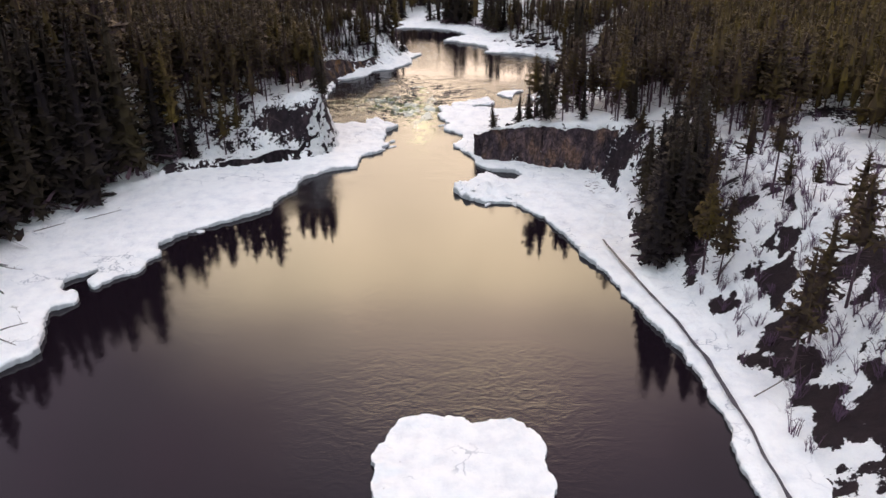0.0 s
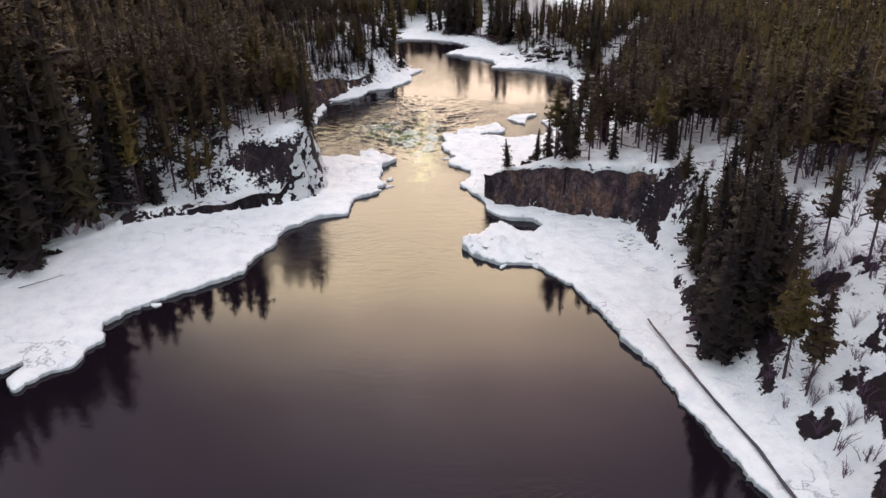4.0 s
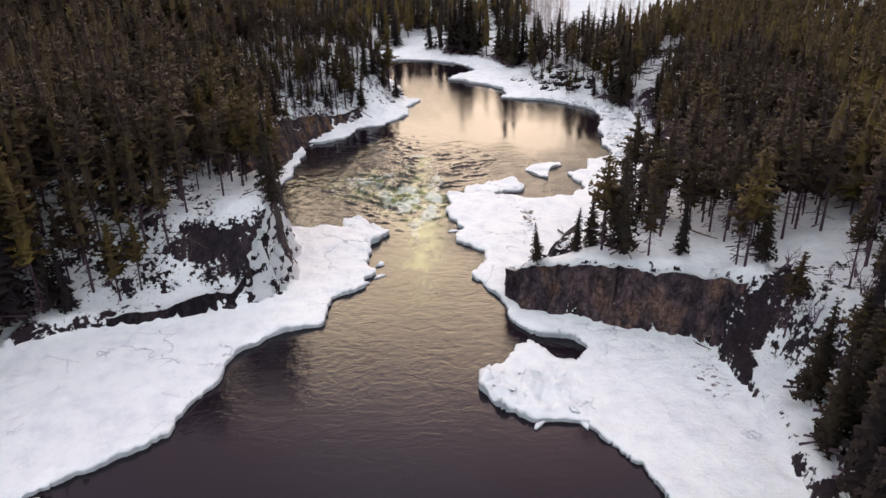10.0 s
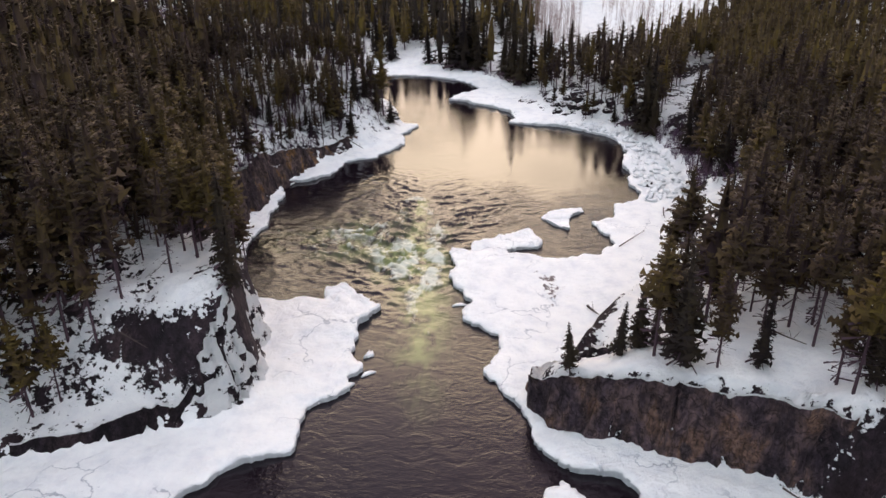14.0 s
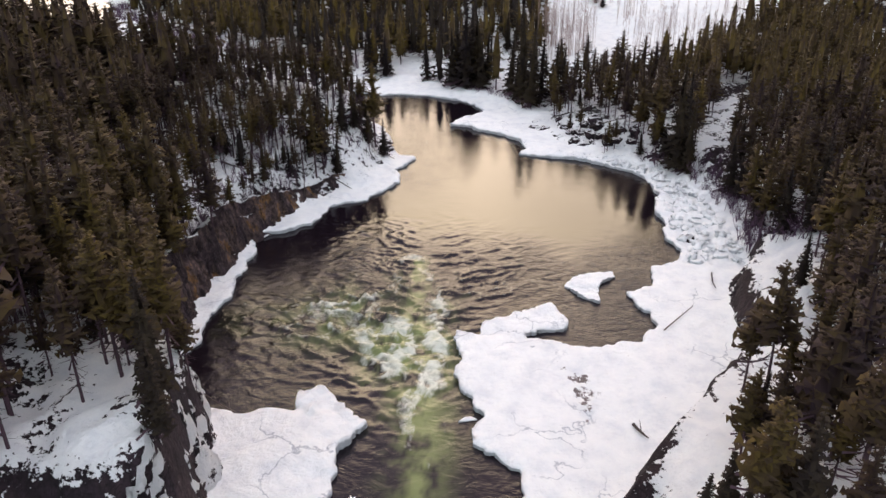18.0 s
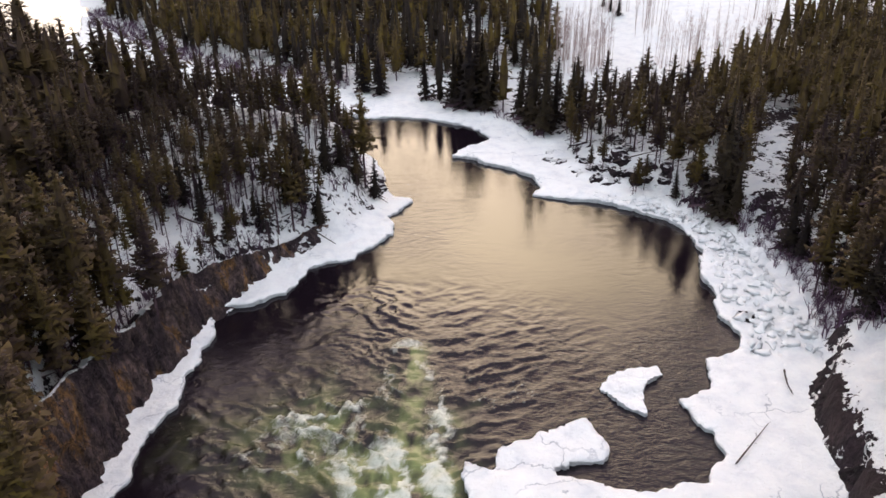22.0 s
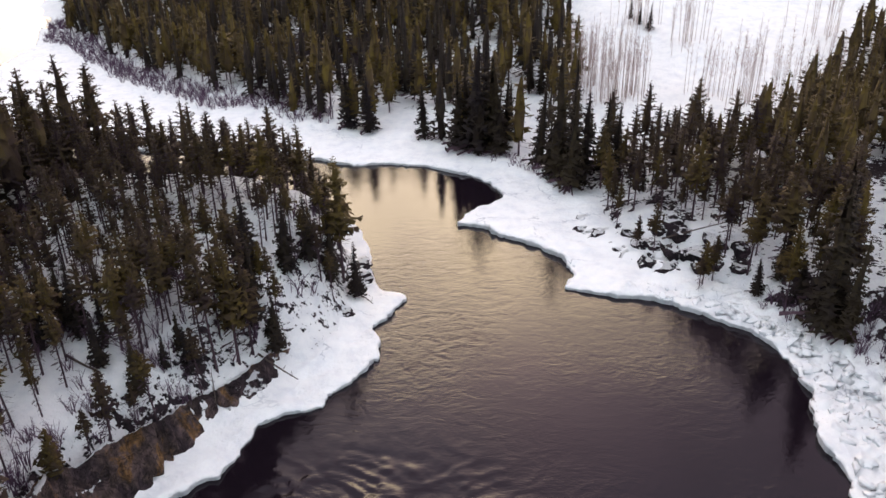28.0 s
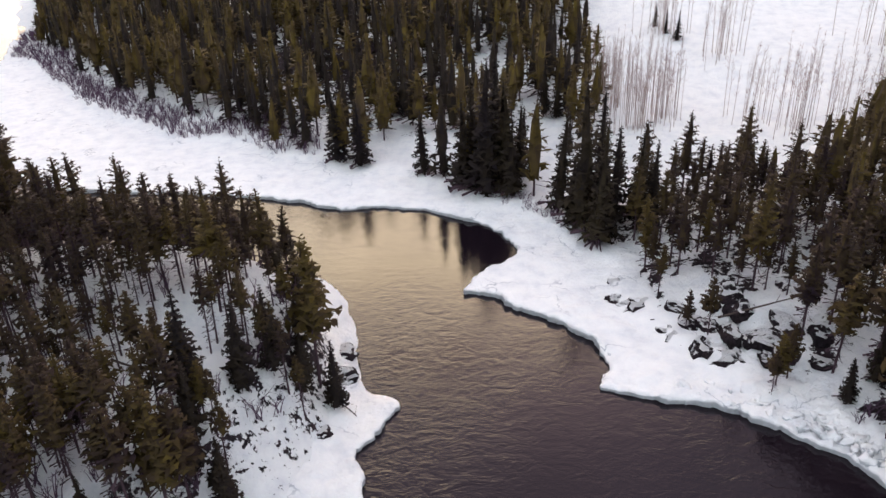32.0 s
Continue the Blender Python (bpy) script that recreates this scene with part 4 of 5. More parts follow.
def conifer(seed, height, base, reach, whorls, arms, teeth, shape, droop, dead=0.3, heart=0.36):
    """Trunk and crown of a conifer. base: where the living crown starts; shape: how the reach falls towards the tip."""
    r = np.random.default_rng(seed)
    bend = r.normal(0, 0.012 * height, 2)
    at = lambda z: np.array([bend[0] * (z / height) ** 2, bend[1] * (z / height) ** 2, z])
    zs = np.linspace(-0.6, height * 0.97, 6)
    thick = 0.011 * height + 0.02
    trunk = [tube([at(z) for z in zs], [thick * (1 - 0.9 * max(z, 0) / height) for z in zs], 6)]
    if teeth < 3:
        trunk = [tube([at(-0.5), at(height * 0.5), at(height * 0.95)], [thick, thick * 0.6, thick * 0.15], 4)]
    for _ in range(10 if teeth > 2 else 0):           # dead snags under the crown
        z = r.uniform(0.12, max(base, 0.2)) * height
        a, ln = r.uniform(0, 6.28), r.uniform(0.4, 1.1) * reach * 0.6
        o = at(z)
        trunk.append(tube([o, o + np.array([math.cos(a) * ln, math.sin(a) * ln, r.uniform(-0.25, 0.1)])], [0.03, 0.01], 3))
    for _ in range(int(whorls * arms * dead)):           # dead, bare branches below the living crown
        z = height * r.uniform(0.06, base + 0.10)
        a, ln = r.uniform(0, 6.28), reach * r.uniform(0.45, 1.0) * (0.6 + 0.4 * z / (height * base + 0.1))
        out = np.array([math.cos(a), math.sin(a), 0.0])
        side = np.array([-out[1], out[0], 0.0]) * (0.025 + 0.03 * ln)
        o, e = at(z), at(z) + out * ln + np.array([0, 0, -0.28 * ln])
        up = np.array([0, 0, 0.08 * ln])
        trunk.append((np.array([o - side * 0.4, o + side * 0.4, e + side, e - side + up]), [(0, 1, 2, 3)]))
    verts, faces = [], []
    tri = lambda a, b, c: (verts.extend((a, b, c)), faces.append((len(verts) - 3, len(verts) - 2, len(verts) - 1)))
    rings, sides = 5, 6                                   # the dense, shaded heart of the crown
    ring = [[at(height * (base + (1 - base) * t)) + reach * heart * ((1 - t) ** shape * (0.45 + 0.55 * min(1, t * 5 + 0.25)) + 0.02) * r.uniform(0.45, 1.45)
             * np.array([math.cos(q), math.sin(q), r.uniform(-0.6, 0.6)]) for q in np.arange(sides) * 6.283 / sides + 0.5 * i] for i, t in enumerate(np.linspace(0.02, 0.93, rings))]
    for i in range(rings - 1):
        for k in range(sides):
            m = (k + 1) % sides
            tri(ring[i][k], ring[i][m], ring[i + 1][k])
            tri(ring[i][m], ring[i + 1][m], ring[i + 1][k])
    for k in range(whorls):
        full = r.uniform(0.72, 1.22)
        for j in range(arms):
            if r.random() < 0.12:
                continue
            t = min(max((k + j / arms + r.uniform(-0.45, 0.45)) / whorls, 0), 0.985)
            z = height * (base + (1 - base) * t)
            env = (1 - t) ** shape * (0.45 + 0.55 * min(1, t * 5 + 0.25))
            a = 6.283 * j / arms + k * 2.4 + r.uniform(-0.5, 0.5)
            ln = reach * env * full * r.uniform(0.6, 1.25) + 0.12
            out = np.array([math.cos(a), math.sin(a), 0.0])
            side = np.array([-out[1], out[0], 0.0])
            o = at(z + r.uniform(-0.25, 0.25))
            lift = (0.55 * t - droop) + r.uniform(-0.12, 0.12)
            tip = o + out * ln + np.array([0, 0, lift * ln])
            midp = o + out * ln * 0.55 + np.array([0, 0, lift * ln * 0.5 + 0.06 * ln])
            w = 0.17 * ln + 0.05
            tri(o - side * w * 0.5, midp + side * w, tip)
            tri(o + side * w * 0.5, midp - side * w, tip + np.array([0, 0, -0.05 * ln]))
            for q in range(teeth):
                s = (q + 0.6) / (teeth + 0.4)
                p = o + (midp - o) * min(s / 0.55, 1) if s < 0.55 else midp + (tip - midp) * (s - 0.55) / 0.45
                for sg in (-1, 1):
                    wl = (0.52 * ln * (1 - 0.5 * s) + 0.12) * r.uniform(0.7, 1.3)
                    e = p + sg * side * wl * 0.85 + out * wl * 0.55 + np.array([0, 0, r.uniform(-0.6, 0.45) * wl])
                    b = p + out * (0.24 * ln + 0.14) + np.array([0, 0, r.uniform(-0.1, 0.05) * ln])
                    tri(p, e, b)
    tri(at(height * 0.97) + np.array([0.1, 0, -0.5]), at(height * 0.97) + np.array([-0.1, 0.05, -0.5]), at(height) + np.array([0, 0, 0.25]))
    tri(at(height * 0.97) + np.array([0, 0.1, -0.5]), at(height * 0.97) + np.array([0.05, -0.1, -0.5]), at(height) + np.array([0, 0, 0.2]))
    v = np.array(verts)
    axis_x, axis_y = (bend[i] * (v[:, 2] / height) ** 2 for i in (0, 1))
    nrm = np.stack([v[:, 0] - axis_x, v[:, 1] - axis_y, 0.25 * reach + 0 * axis_x], -1) + r.normal(0, 0.25, v.shape)
    nrm /= np.linalg.norm(nrm, axis=1)[:, None]
    f = np.array(faces)
    n = np.cross(v[f[:, 1]] - v[f[:, 0]], v[f[:, 2]] - v[f[:, 0]])
    flip = (n * nrm[f].mean(1)).sum(1) < 0
    f[flip] = f[flip][:, ::-1]
    return joined(trunk), (v, f, nrm)


PINES = [conifer(100 + i, 12 + (i % 3) * 1.3, (0.42, 0.34, 0.50, 0.38)[i % 4], 1.75 + 0.22 * (i % 3), 17, 6, 3, 0.72, -0.04, 0.3, 0.32) for i in range(6)]
SPRUCES = [conifer(200 + i, 11.5 + (i % 3) * 1.4, 0.05, 1.9 + 0.25 * (i % 3), 25, 6, 3, 0.92, 0.40, 0.1, 0.42) for i in range(5)]
MID_PINES = [conifer(140 + i, 12 + (i % 3) * 1.3, (0.40, 0.32, 0.48, 0.36)[i % 4], 1.85 + 0.22 * (i % 3), 13, 5, 3, 0.72, -0.02, 0.35, 0.34) for i in range(6)]
POLES = [conifer(160 + i, 11 + (i % 3) * 1.2, (0.56, 0.64, 0.48, 0.60)[i % 4], 1.25 + 0.15 * (i % 3), 13, 5, 2, 0.70, 0.0, 0.8, 0.28) for i in range(5)]
FAR_PINES = [conifer(300 + i, 12 + i % 3, 0.18, 2.5 + 0.2 * i, 11, 6, 1, 0.70, 0.0, 0.1, 0.42) for i in range(4)]
FAR_SPRUCES = [conifer(320 + i, 12 + i % 3, 0.05, 2.4, 13, 5, 1, 0.86, 0.35, 0.1, 0.44) for i in range(3)]


def aspen(seed, height, arms=26):
    r = np.random.default_rng(seed)
    bend = r.normal(0, 0.3, 2)
    at = lambda z: np.array([bend[0] * (z / height) ** 2, bend[1] * (z / height) ** 2, z])
    zs = np.linspace(-0.4, height, 5)
    trunk = tube([at(z) for z in zs], [0.052 * (1 - 0.8 * max(z, 0) / height) for z in zs], 4)
    twigs = []
    for _ in range(arms):
        z = height * r.uniform(0.45, 0.97)
        a, ln = r.uniform(0, 6.28), r.uniform(0.5, 1.5) * (1.2 - z / height)+0.3
        o = at(z)
        e = o + np.array([math.cos(a) * ln * 0.6, math.sin(a) * ln * 0.6, ln * 0.8])
        twigs.append(tube([o, (o + e) / 2 + r.normal(0, 0.05, 3), e], [0.019, 0.014, 0.008], 3))
    return trunk, joined(twigs)


def shrub(seed, height, stems=22, stout=1.0):
    r = np.random.default_rng(seed)
    pieces = []
    for _ in range(stems):
        a, lean = r.uniform(0, 6.28), r.uniform(0.1, 0.75)
        ln = height * r.uniform(0.5, 1.0)
        o = np.array([r.normal(0, 0.2), r.normal(0, 0.2), -0.2])
        m = o + np.array([math.cos(a) * lean * ln * 0.4, math.sin(a) * lean * ln * 0.4, ln * 0.55])
        e = o + np.array([math.cos(a) * lean * ln, math.sin(a) * lean * ln, ln])
        pieces.append(tube([o, m, e], [0.025 * stout, 0.018 * stout, 0.006 * stout], 3))
        for _ in range(3):
            s = m + (e - m) * r.uniform(0, 0.8)
            pieces.append(tube([s, s + np.array([r.normal(0, 0.25), r.normal(0, 0.25), r.uniform(0.1, 0.5)]) * height * 0.35], [0.012 * stout, 0.005 * stout], 3))
    return joined(pieces)


ASPENS = [aspen(400 + i, 11 + 1.3 * (i % 3)) for i in range(4)]
SHRUBS = [shrub(500 + i, 1.8 + 0.5 * i) for i in range(3)]


def soft_crown(name, verts, faces, normals, material):
    """A crown whose needles are shaded as one soft body."""
    me = mesh_of(name, verts, faces, material)
    me.normals_split_custom_set_from_vertices(normals)
    return me


def prototypes(kind, shapes, bark, leaf, top_name):
    return [(mesh_of(kind + "_trunk", *s[0], bark), soft_crown(kind + "_" + top_name, *s[1], leaf) if len(s[1]) == 3 else mesh_of(kind + "_" + top_name, *s[1], leaf)) for s in shapes]


P_PINE = prototypes("pine", PINES, M_BARK, M_PINE, "crown")
P_POLE = prototypes("pole_pine", POLES, M_BARK, M_PINE, "crown")
P_SPRUCE = prototypes("spruce", SPRUCES, M_BARK, M_SPRUCE, "crown")
P_ASPEN = prototypes("aspen", ASPENS, M_ASPEN, M_ASPEN_TWIG, "crown")
P_SHRUB = [mesh_of("shrub", *s, M_TWIG) for s in SHRUBS]


def stand(kind, protos, x, y, z, size, label, group, tall=0):
    """One tree of its own, with a trunk and a crown."""
    trunk, crown = protos[rng.integers(len(protos))]
    if tall:
        size = tall / max(v.co.z for v in trunk.vertices)
    base = new(kind)
    base.empty_display_size = 0.5
    base.matrix_world = Matrix.LocRotScale((x, y, z - 0.1), Euler((rng.normal(0, 0.02), rng.normal(0, 0.02), rng.uniform(0, 6.28))), (size * rng.uniform(0.9, 1.1),) * 2 + (size,))
    tagged(base, label, "tree", group)
    part("trunk", trunk, base)
    part("crown", crown, base)
    return base


def scatter(n, box, space, want, seed, taken=()):
    """Up to n places in a box, at least space apart, kept with the chance want(x, y, ground, dl, dr)."""
    r = np.random.default_rng(seed)
    x, y = r.uniform(box[0], box[2], n), r.uniform(box[1], box[3], n)
    z, dl, dr = land(x, y)
    ok = r.random(n) < want(x, y, z, dl, dr)
    out, cells = [], {}
    for px, py in taken:
        cells.setdefault((int(px // space), int(py // space)), []).append((px, py))
    for px, py, pz, pd in zip(x[ok], y[ok], z[ok], np.maximum(dl, dr)[ok]):
        c = (int(px // space), int(py // space))
        if all((px - qx) ** 2 + (py - qy) ** 2 > space * space for i in (-1, 0, 1) for j in (-1, 0, 1) for qx, qy in cells.get((c[0] + i, c[1] + j), ())):
            cells.setdefault(c, []).append((px, py))
            out.append((px, py, pz, pd))
    return np.array(out)


def woods(name, places, shapes, leaf, label, seed, lo=0.75, hi=1.15, scale=lambda x, y: 1.0):
    """A stand of far trees as one mesh of trunks and one of crowns."""
    r = np.random.default_rng(seed)
    base = tagged(new(name), label, "forest", kind="stuff")
    for which, piece, material in ((0, "trunks", M_BARK), (1, "crowns", leaf)):
        vs, fs, ns, n = [], [], [], 0
        r2 = np.random.default_rng(seed + 1)
        for px, py, pz in places:
            v, f, *nv = shapes[r2.integers(len(shapes))][which]
            f = np.array([q if len(q) == 4 else (*q, q[2]) for q in f]) if which == 0 else np.asarray(f)
            a, s = r2.uniform(0, 6.28), (lo + (hi - lo) * r2.random() ** 0.8) * scale(px, py)
            ca, sa = math.cos(a) * s, math.sin(a) * s
            vs.append(np.stack([v[:, 0] * ca - v[:, 1] * sa + px, v[:, 0] * sa + v[:, 1] * ca + py, v[:, 2] * s + pz - 0.1], -1))
            fs.append(f + n)
            if which:
                ns.append(np.stack([(nv[0][:, 0] * ca - nv[0][:, 1] * sa) / s, (nv[0][:, 0] * sa + nv[0][:, 1] * ca) / s, nv[0][:, 2]], -1))
            n += len(v)
        if which:
            part(piece, soft_crown(name + "_" + piece, np.concatenate(vs), np.concatenate(fs), np.concatenate(ns), material), base)
        else:
            part(piece, mesh_of(name + "_" + piece, np.concatenate(vs), np.concatenate(fs), material), base)
    return base


def forest(places, depth, name, side, spruce_share, label, scale=lambda x, y: 1.0):
    """Trees of their own along the river, the rest of the stand behind them as one wood."""
    order = np.argsort(depth + np.random.default_rng(5).uniform(0, 6, len(depth)))
    own, more = places[order[:95]], places[order[95:]]
    deep = depth[order[95:]] > 26
    for x, y, z in own:
        if rng.random() > spruce_share(x, y):
            stand("pine", P_PINE, x, y, z, scale(x, y) * rng.uniform(0.6, 1.15), "tall dark pine with a bare lower trunk in snow", "pines on the " + side)
        else:
            stand("spruce", P_SPRUCE, x, y, z, scale(x, y) * rng.uniform(0.4, 1.05), "dark spruce with low branches on a snowy bank", "spruces on the " + side)
    woods(name, more[~deep], MID_PINES, M_PINE, label, 90, 0.5, 1.2, scale)
    woods(name + "_behind", more[deep], FAR_PINES, M_PINE, label, 91, 0.6, 1.25, scale)


def clear(x, y, spots):
    """1 away from the given open places, 0 inside them: x, y, radius."""
    keep = np.ones(np.shape(x))
    for cx, cy, r in spots:
        keep = keep * smooth(0.7, 1.1, np.hypot(x - cx, y - cy) / r)
    return keep


# single trees that stand out: x, y, height
TALL_SPRUCES = [(43.4, 341, 5), (46, 333, 6), (44.6, 337, 5), (-5.5, 290.6, 10.5), (0.5, 283.5, 14), (3.8, 281.5, 20), (7, 281.5, 17), (9, 285, 12), (10.3, 291, 9), (-16, 295, 11), (-20, 298, 12), (13.7, 274.5, 15), (15.8, 268, 20),
    (17.2, 263.5, 16), (20, 268, 13), (23, 267.5, 12), (16, 309, 10), (18, 307, 8), (18.5, 272, 17), (2, 286, 16), (5.5, 286, 18), (36.8, 222.5, 17.5), (38.5, 225, 15)]
NEAR_SPRUCES = [(30, 100, 16), (31.5, 103, 14), (33, 99, 16), (29.6, 106, 11), (32.5, 108, 12), (34.5, 112, 11), (31, 97, 18), (36, 106, 13), (38, 111, 12), (26.6, 88.5, 14), (27.5, 90, 17), (29.2, 89, 15), (28.5, 92, 19), (30.5, 91, 17), (30, 94.5, 19), (27.8, 95, 14), (32, 96, 17), (33, 92.5, 13), (26.8, 92.5, 11), (8.5, 135.2, 4.7), (13.2, 136.6, 5.5), (15.2, 137.4, 6.5), (16.4, 137, 5)]
SHORE_SPRUCES = [(-53.5, 125.4, 28), (-57.5, 115.5, 29), (-61, 114, 27), (-64.5, 112.5, 29), (-68, 111, 27), (-62, 119, 28), (-50.5, 130, 17), (-47.5, 132.5, 13), (-57, 123, 25),
    (-60, 124, 26), (-65, 118, 28), (-70, 115, 28), (-63, 108, 26), (-66, 104, 29), (-65.5, 99.5, 29), (-66.5, 92, 31), (-69, 90, 30), (-69, 97, 30), (-70.5, 104, 29), (-71, 86, 30),
    (-12.9, 231.8, 7), (-15.4, 230.5, 6), (-17.6, 229.7, 8), (-19.4, 226.6, 8), (-22.8, 224, 9)]
LONE_PINES = [(31.5, 79.5, 11), (44, 86, 5), (35.5, 100, 9), (37, 104, 10), (34, 97, 11), (36.5, 99, 8), (29, 233.5, 6), (26.8, 231.5, 5), (33, 240, 8), (48, 112, 16), (50, 116, 17), (47, 117, 14), (52, 120, 15), (54, 117, 14), (-14.4, 233, 14.5), (19, 144.5, 8), (17, 134.5, 6), (22.6, 153.5, 9), (20.5, 147, 7), (27.5, 232.5, 6), (21.2, 249.6, 6), (22.2, 242.5, 5), (24, 241, 6.5),
    (35.5, 231, 14), (31.5, 237, 10), (30.5, 247, 13), (-28.5, 152, 9)]
for spots, kind, protos, label, group in (
        (TALL_SPRUCES, "spruce", P_SPRUCE, "tall narrow dark spruce at the edge of the snow", "tall spruces on the far bank"),
        (NEAR_SPRUCES, "spruce", P_SPRUCE, "dense dark spruce on the steep snowy slope", "spruces by the rock wall"),
        (SHORE_SPRUCES, "spruce", P_SPRUCE, "dark spruce standing at the edge of the shore ice", "spruces at the shore"),
        (LONE_PINES, "pine", P_PINE, "single pine on a snowy rock ledge", "single pines")):
    at_z = land([p[0] for p in spots], [p[1] for p in spots])[0]
    for (x, y, h), z in zip(spots, at_z):
        stand(kind, protos, x, y, z, 1, label, group, tall=h)

def near_and_deep(n, box, want, seed):
    """Dense along the river, wider apart behind."""
    near = scatter(n, box, 2.3, lambda x, y, z, dl, dr: want(x, y, dl, dr) * np.where(np.maximum(dl, dr) < 26, 1, 0), seed)
    deep = scatter(n, box, 2.65, lambda x, y, z, dl, dr: want(x, y, dl, dr) * np.where(np.maximum(dl, dr) >= 26, 1, 0), seed + 40)
    return np.concatenate([near, deep])


# left bank
def want_left(x, y, dl, dr):
    open_spots = [(-34, 136, 3.5), (-47, 140, 3), (-46, 146, 3), (-76, 185, 4), (-72, 172, 3.5), (-68, 163, 3.5), (-64, 155, 3), (-30, 137, 4.5), (-26, 140, 3.5), (-29, 144.5, 4.5), (-33, 150, 3.5), (-31, 141, 3.5), (-37, 211, 5), (-31, 213, 4), (-54.5, 130, 4), (-57, 137, 4), (-60, 144, 4), (-63, 151, 4)]
    return smooth(2, 6, dl + np.where((y > 142) & (y < 192), 2.8, 0) - 2.5 * fbm(x, y, 12, 2, 71)) * np.where(dl > 1.2, 1, 0) * np.clip(1.15 + 1.2 * fbm(x, y, 16, 2, 70), 0.2, 1) * clear(x, y, open_spots) * np.where((y > 190) & (y < 237) & (x > -50), 0.0, 1) * np.where((y > 182) & (y < 200) & (x > -62), 0.10, 1) * np.where((y > 244) & (x > -46), 0.4, 1)


left = np.concatenate([near_and_deep(34000, (-100, 66, -8, 268), want_left, 81), scatter(9000, (-230, 100, -100, 440), 3.0, lambda x, y, z, dl, dr: want_left(x, y, dl, dr), 86)])
forest(left[:, :3], left[:, 3], "pine_wood_left", "wooded bank", lambda x, y: 0.2, "dense pine wood on the snowy valley side", lambda x, y: 1.25 if y > 215 and x < -62 else 1.75 if y < 136 and x < -58 else 1.25 if y < 150 and x < -42 else (0.98 if x < -44 else 0.68) if y > 225 else 1.02)

clump = lambda x, y, x0, y0, rx, ry: np.exp(-((x - x0) / rx) ** 2 - ((y - y0) / ry) ** 2)
thick = lambda x, y: np.clip(clump(x, y, -26, 215.5, 6.5, 4) + 0.8 * clump(x, y, -22.5, 218, 2.5, 4) + 0.6 * clump(x, y, -49, 214, 3, 9), 0, 1)
slope_trees = scatter(2600, (-50, 188, -12, 238), 1.15, lambda x, y, z, dl, dr: smooth(0.8, 3.0, dl - 0.06 * np.clip(x + 30, 0, 20)) * np.where(y > 190, 1, 0) * np.clip(0.17 + 0.9 * thick(x, y) + 0.35 * smooth(231, 236, y) + 0.7 * fbm(x, y, 8, 3, 77), 0.02, 1) * np.where((x < -29.5) & (y < 212), 0.5, 1) * (0.5 + 0.5 * smooth(-15, -21, x)), 88)
slope_trees = slope_trees[np.argsort(slope_trees[:, 3])]
for x, y, z, _ in slope_trees[:130]:
    big = float(thick(x, y))
    if rng.random() < 0.16:
        stand("spruce", P_SPRUCE, x, y, z, rng.uniform(0.3, 0.6), "small dark spruce on a steep snow slope", "spruces on the wooded point")
    else:
        stand("pine", P_PINE if rng.random() < 0.1 + 0.6 * big else P_POLE, x, y, z, rng.uniform(0.42, 0.8) + 0.22 * big, "thin pine with a long bare trunk on a steep snow slope", "thin pines on the wooded point")
woods("pine_wood_point", slope_trees[130:, :3], POLES, M_PINE, "thin pines on the wooded point above the bend", 92, 0.5, 0.85, lambda x, y: 1 + 0.25 * float(thick(x, y)))

rim = scatter(2500, (-48, 158, -24, 190), 1.5, lambda x, y, z, dl, dr: smooth(3.0, 4.5, dl) * smooth(12, 8, dl), 96)
woods("small_pines_rim", rim[:190, :3], PINES, M_PINE, "small pines on the rim of the rock wall", 98, 0.25, 0.7)

# right bank
GULLY = [(58 - 2.0 * k + 0.9 * math.sin(k * 0.9), 256 - 4.6 * k, 3.6) for k in range(9)] + [(40.5, 214, 3)]


def want_right(x, y, dl, dr):
    open_spots = GULLY + [(22, 240, 8), (28.5, 236, 5.5), (27, 244, 5), (30.5, 240, 4), (23, 248, 5), (20, 260, 4), (24, 258, 3.5), (34, 176, 4), (16, 141, 6), (11, 139, 5), (14, 262, 6), (44, 122, 4), (60, 118, 7), (54, 109, 8), (46, 103, 6), (40, 104, 5), (35, 124, 5), (33, 116, 4), (41, 116, 3), (38, 131, 4), (46, 137, 4), (27, 133, 3)]
    start = np.where(y < 188, smooth(np.where((y > 124) & (y < 142), 1.5, np.where(y > 140, 5.5, 3)), np.where((y > 124) & (y < 142), 4, np.where(y > 140, 11, 8)), dr - 3 * fbm(x, y, 12, 2, 72)), smooth(1, 5, dr - 2 * fbm(x, y, 12, 2, 72))) * np.where(dr > 2, 1, 0)
    return start * np.clip(1.15 + 1.2 * fbm(x, y, 18, 2, 73), 0.2, 1) * np.where(y < 112, 0.25 * smooth(56, 75, x) + 0.004, 1) * np.where((y > 122) & (y < 142) & (x < 46), 0.13, 1) * clear(x, y, open_spots) * smooth(10, -2, y - 266 - 1.1 * np.clip(x - 50, 0, 45))


right = np.concatenate([near_and_deep(34000, (6, 45, 90, 315), want_right, 82), scatter(7000, (90, 45, 190, 325), 3.0, lambda x, y, z, dl, dr: want_right(x, y, dl, dr), 87)])
forest(right[:, :3], right[:, 3], "pine_wood_right", "rocky bank", lambda x, y: 0.25 if y < 195 else 0.6, "dense pine wood behind the rock wall", lambda x, y: 0.75 if y > 226 else 0.92)

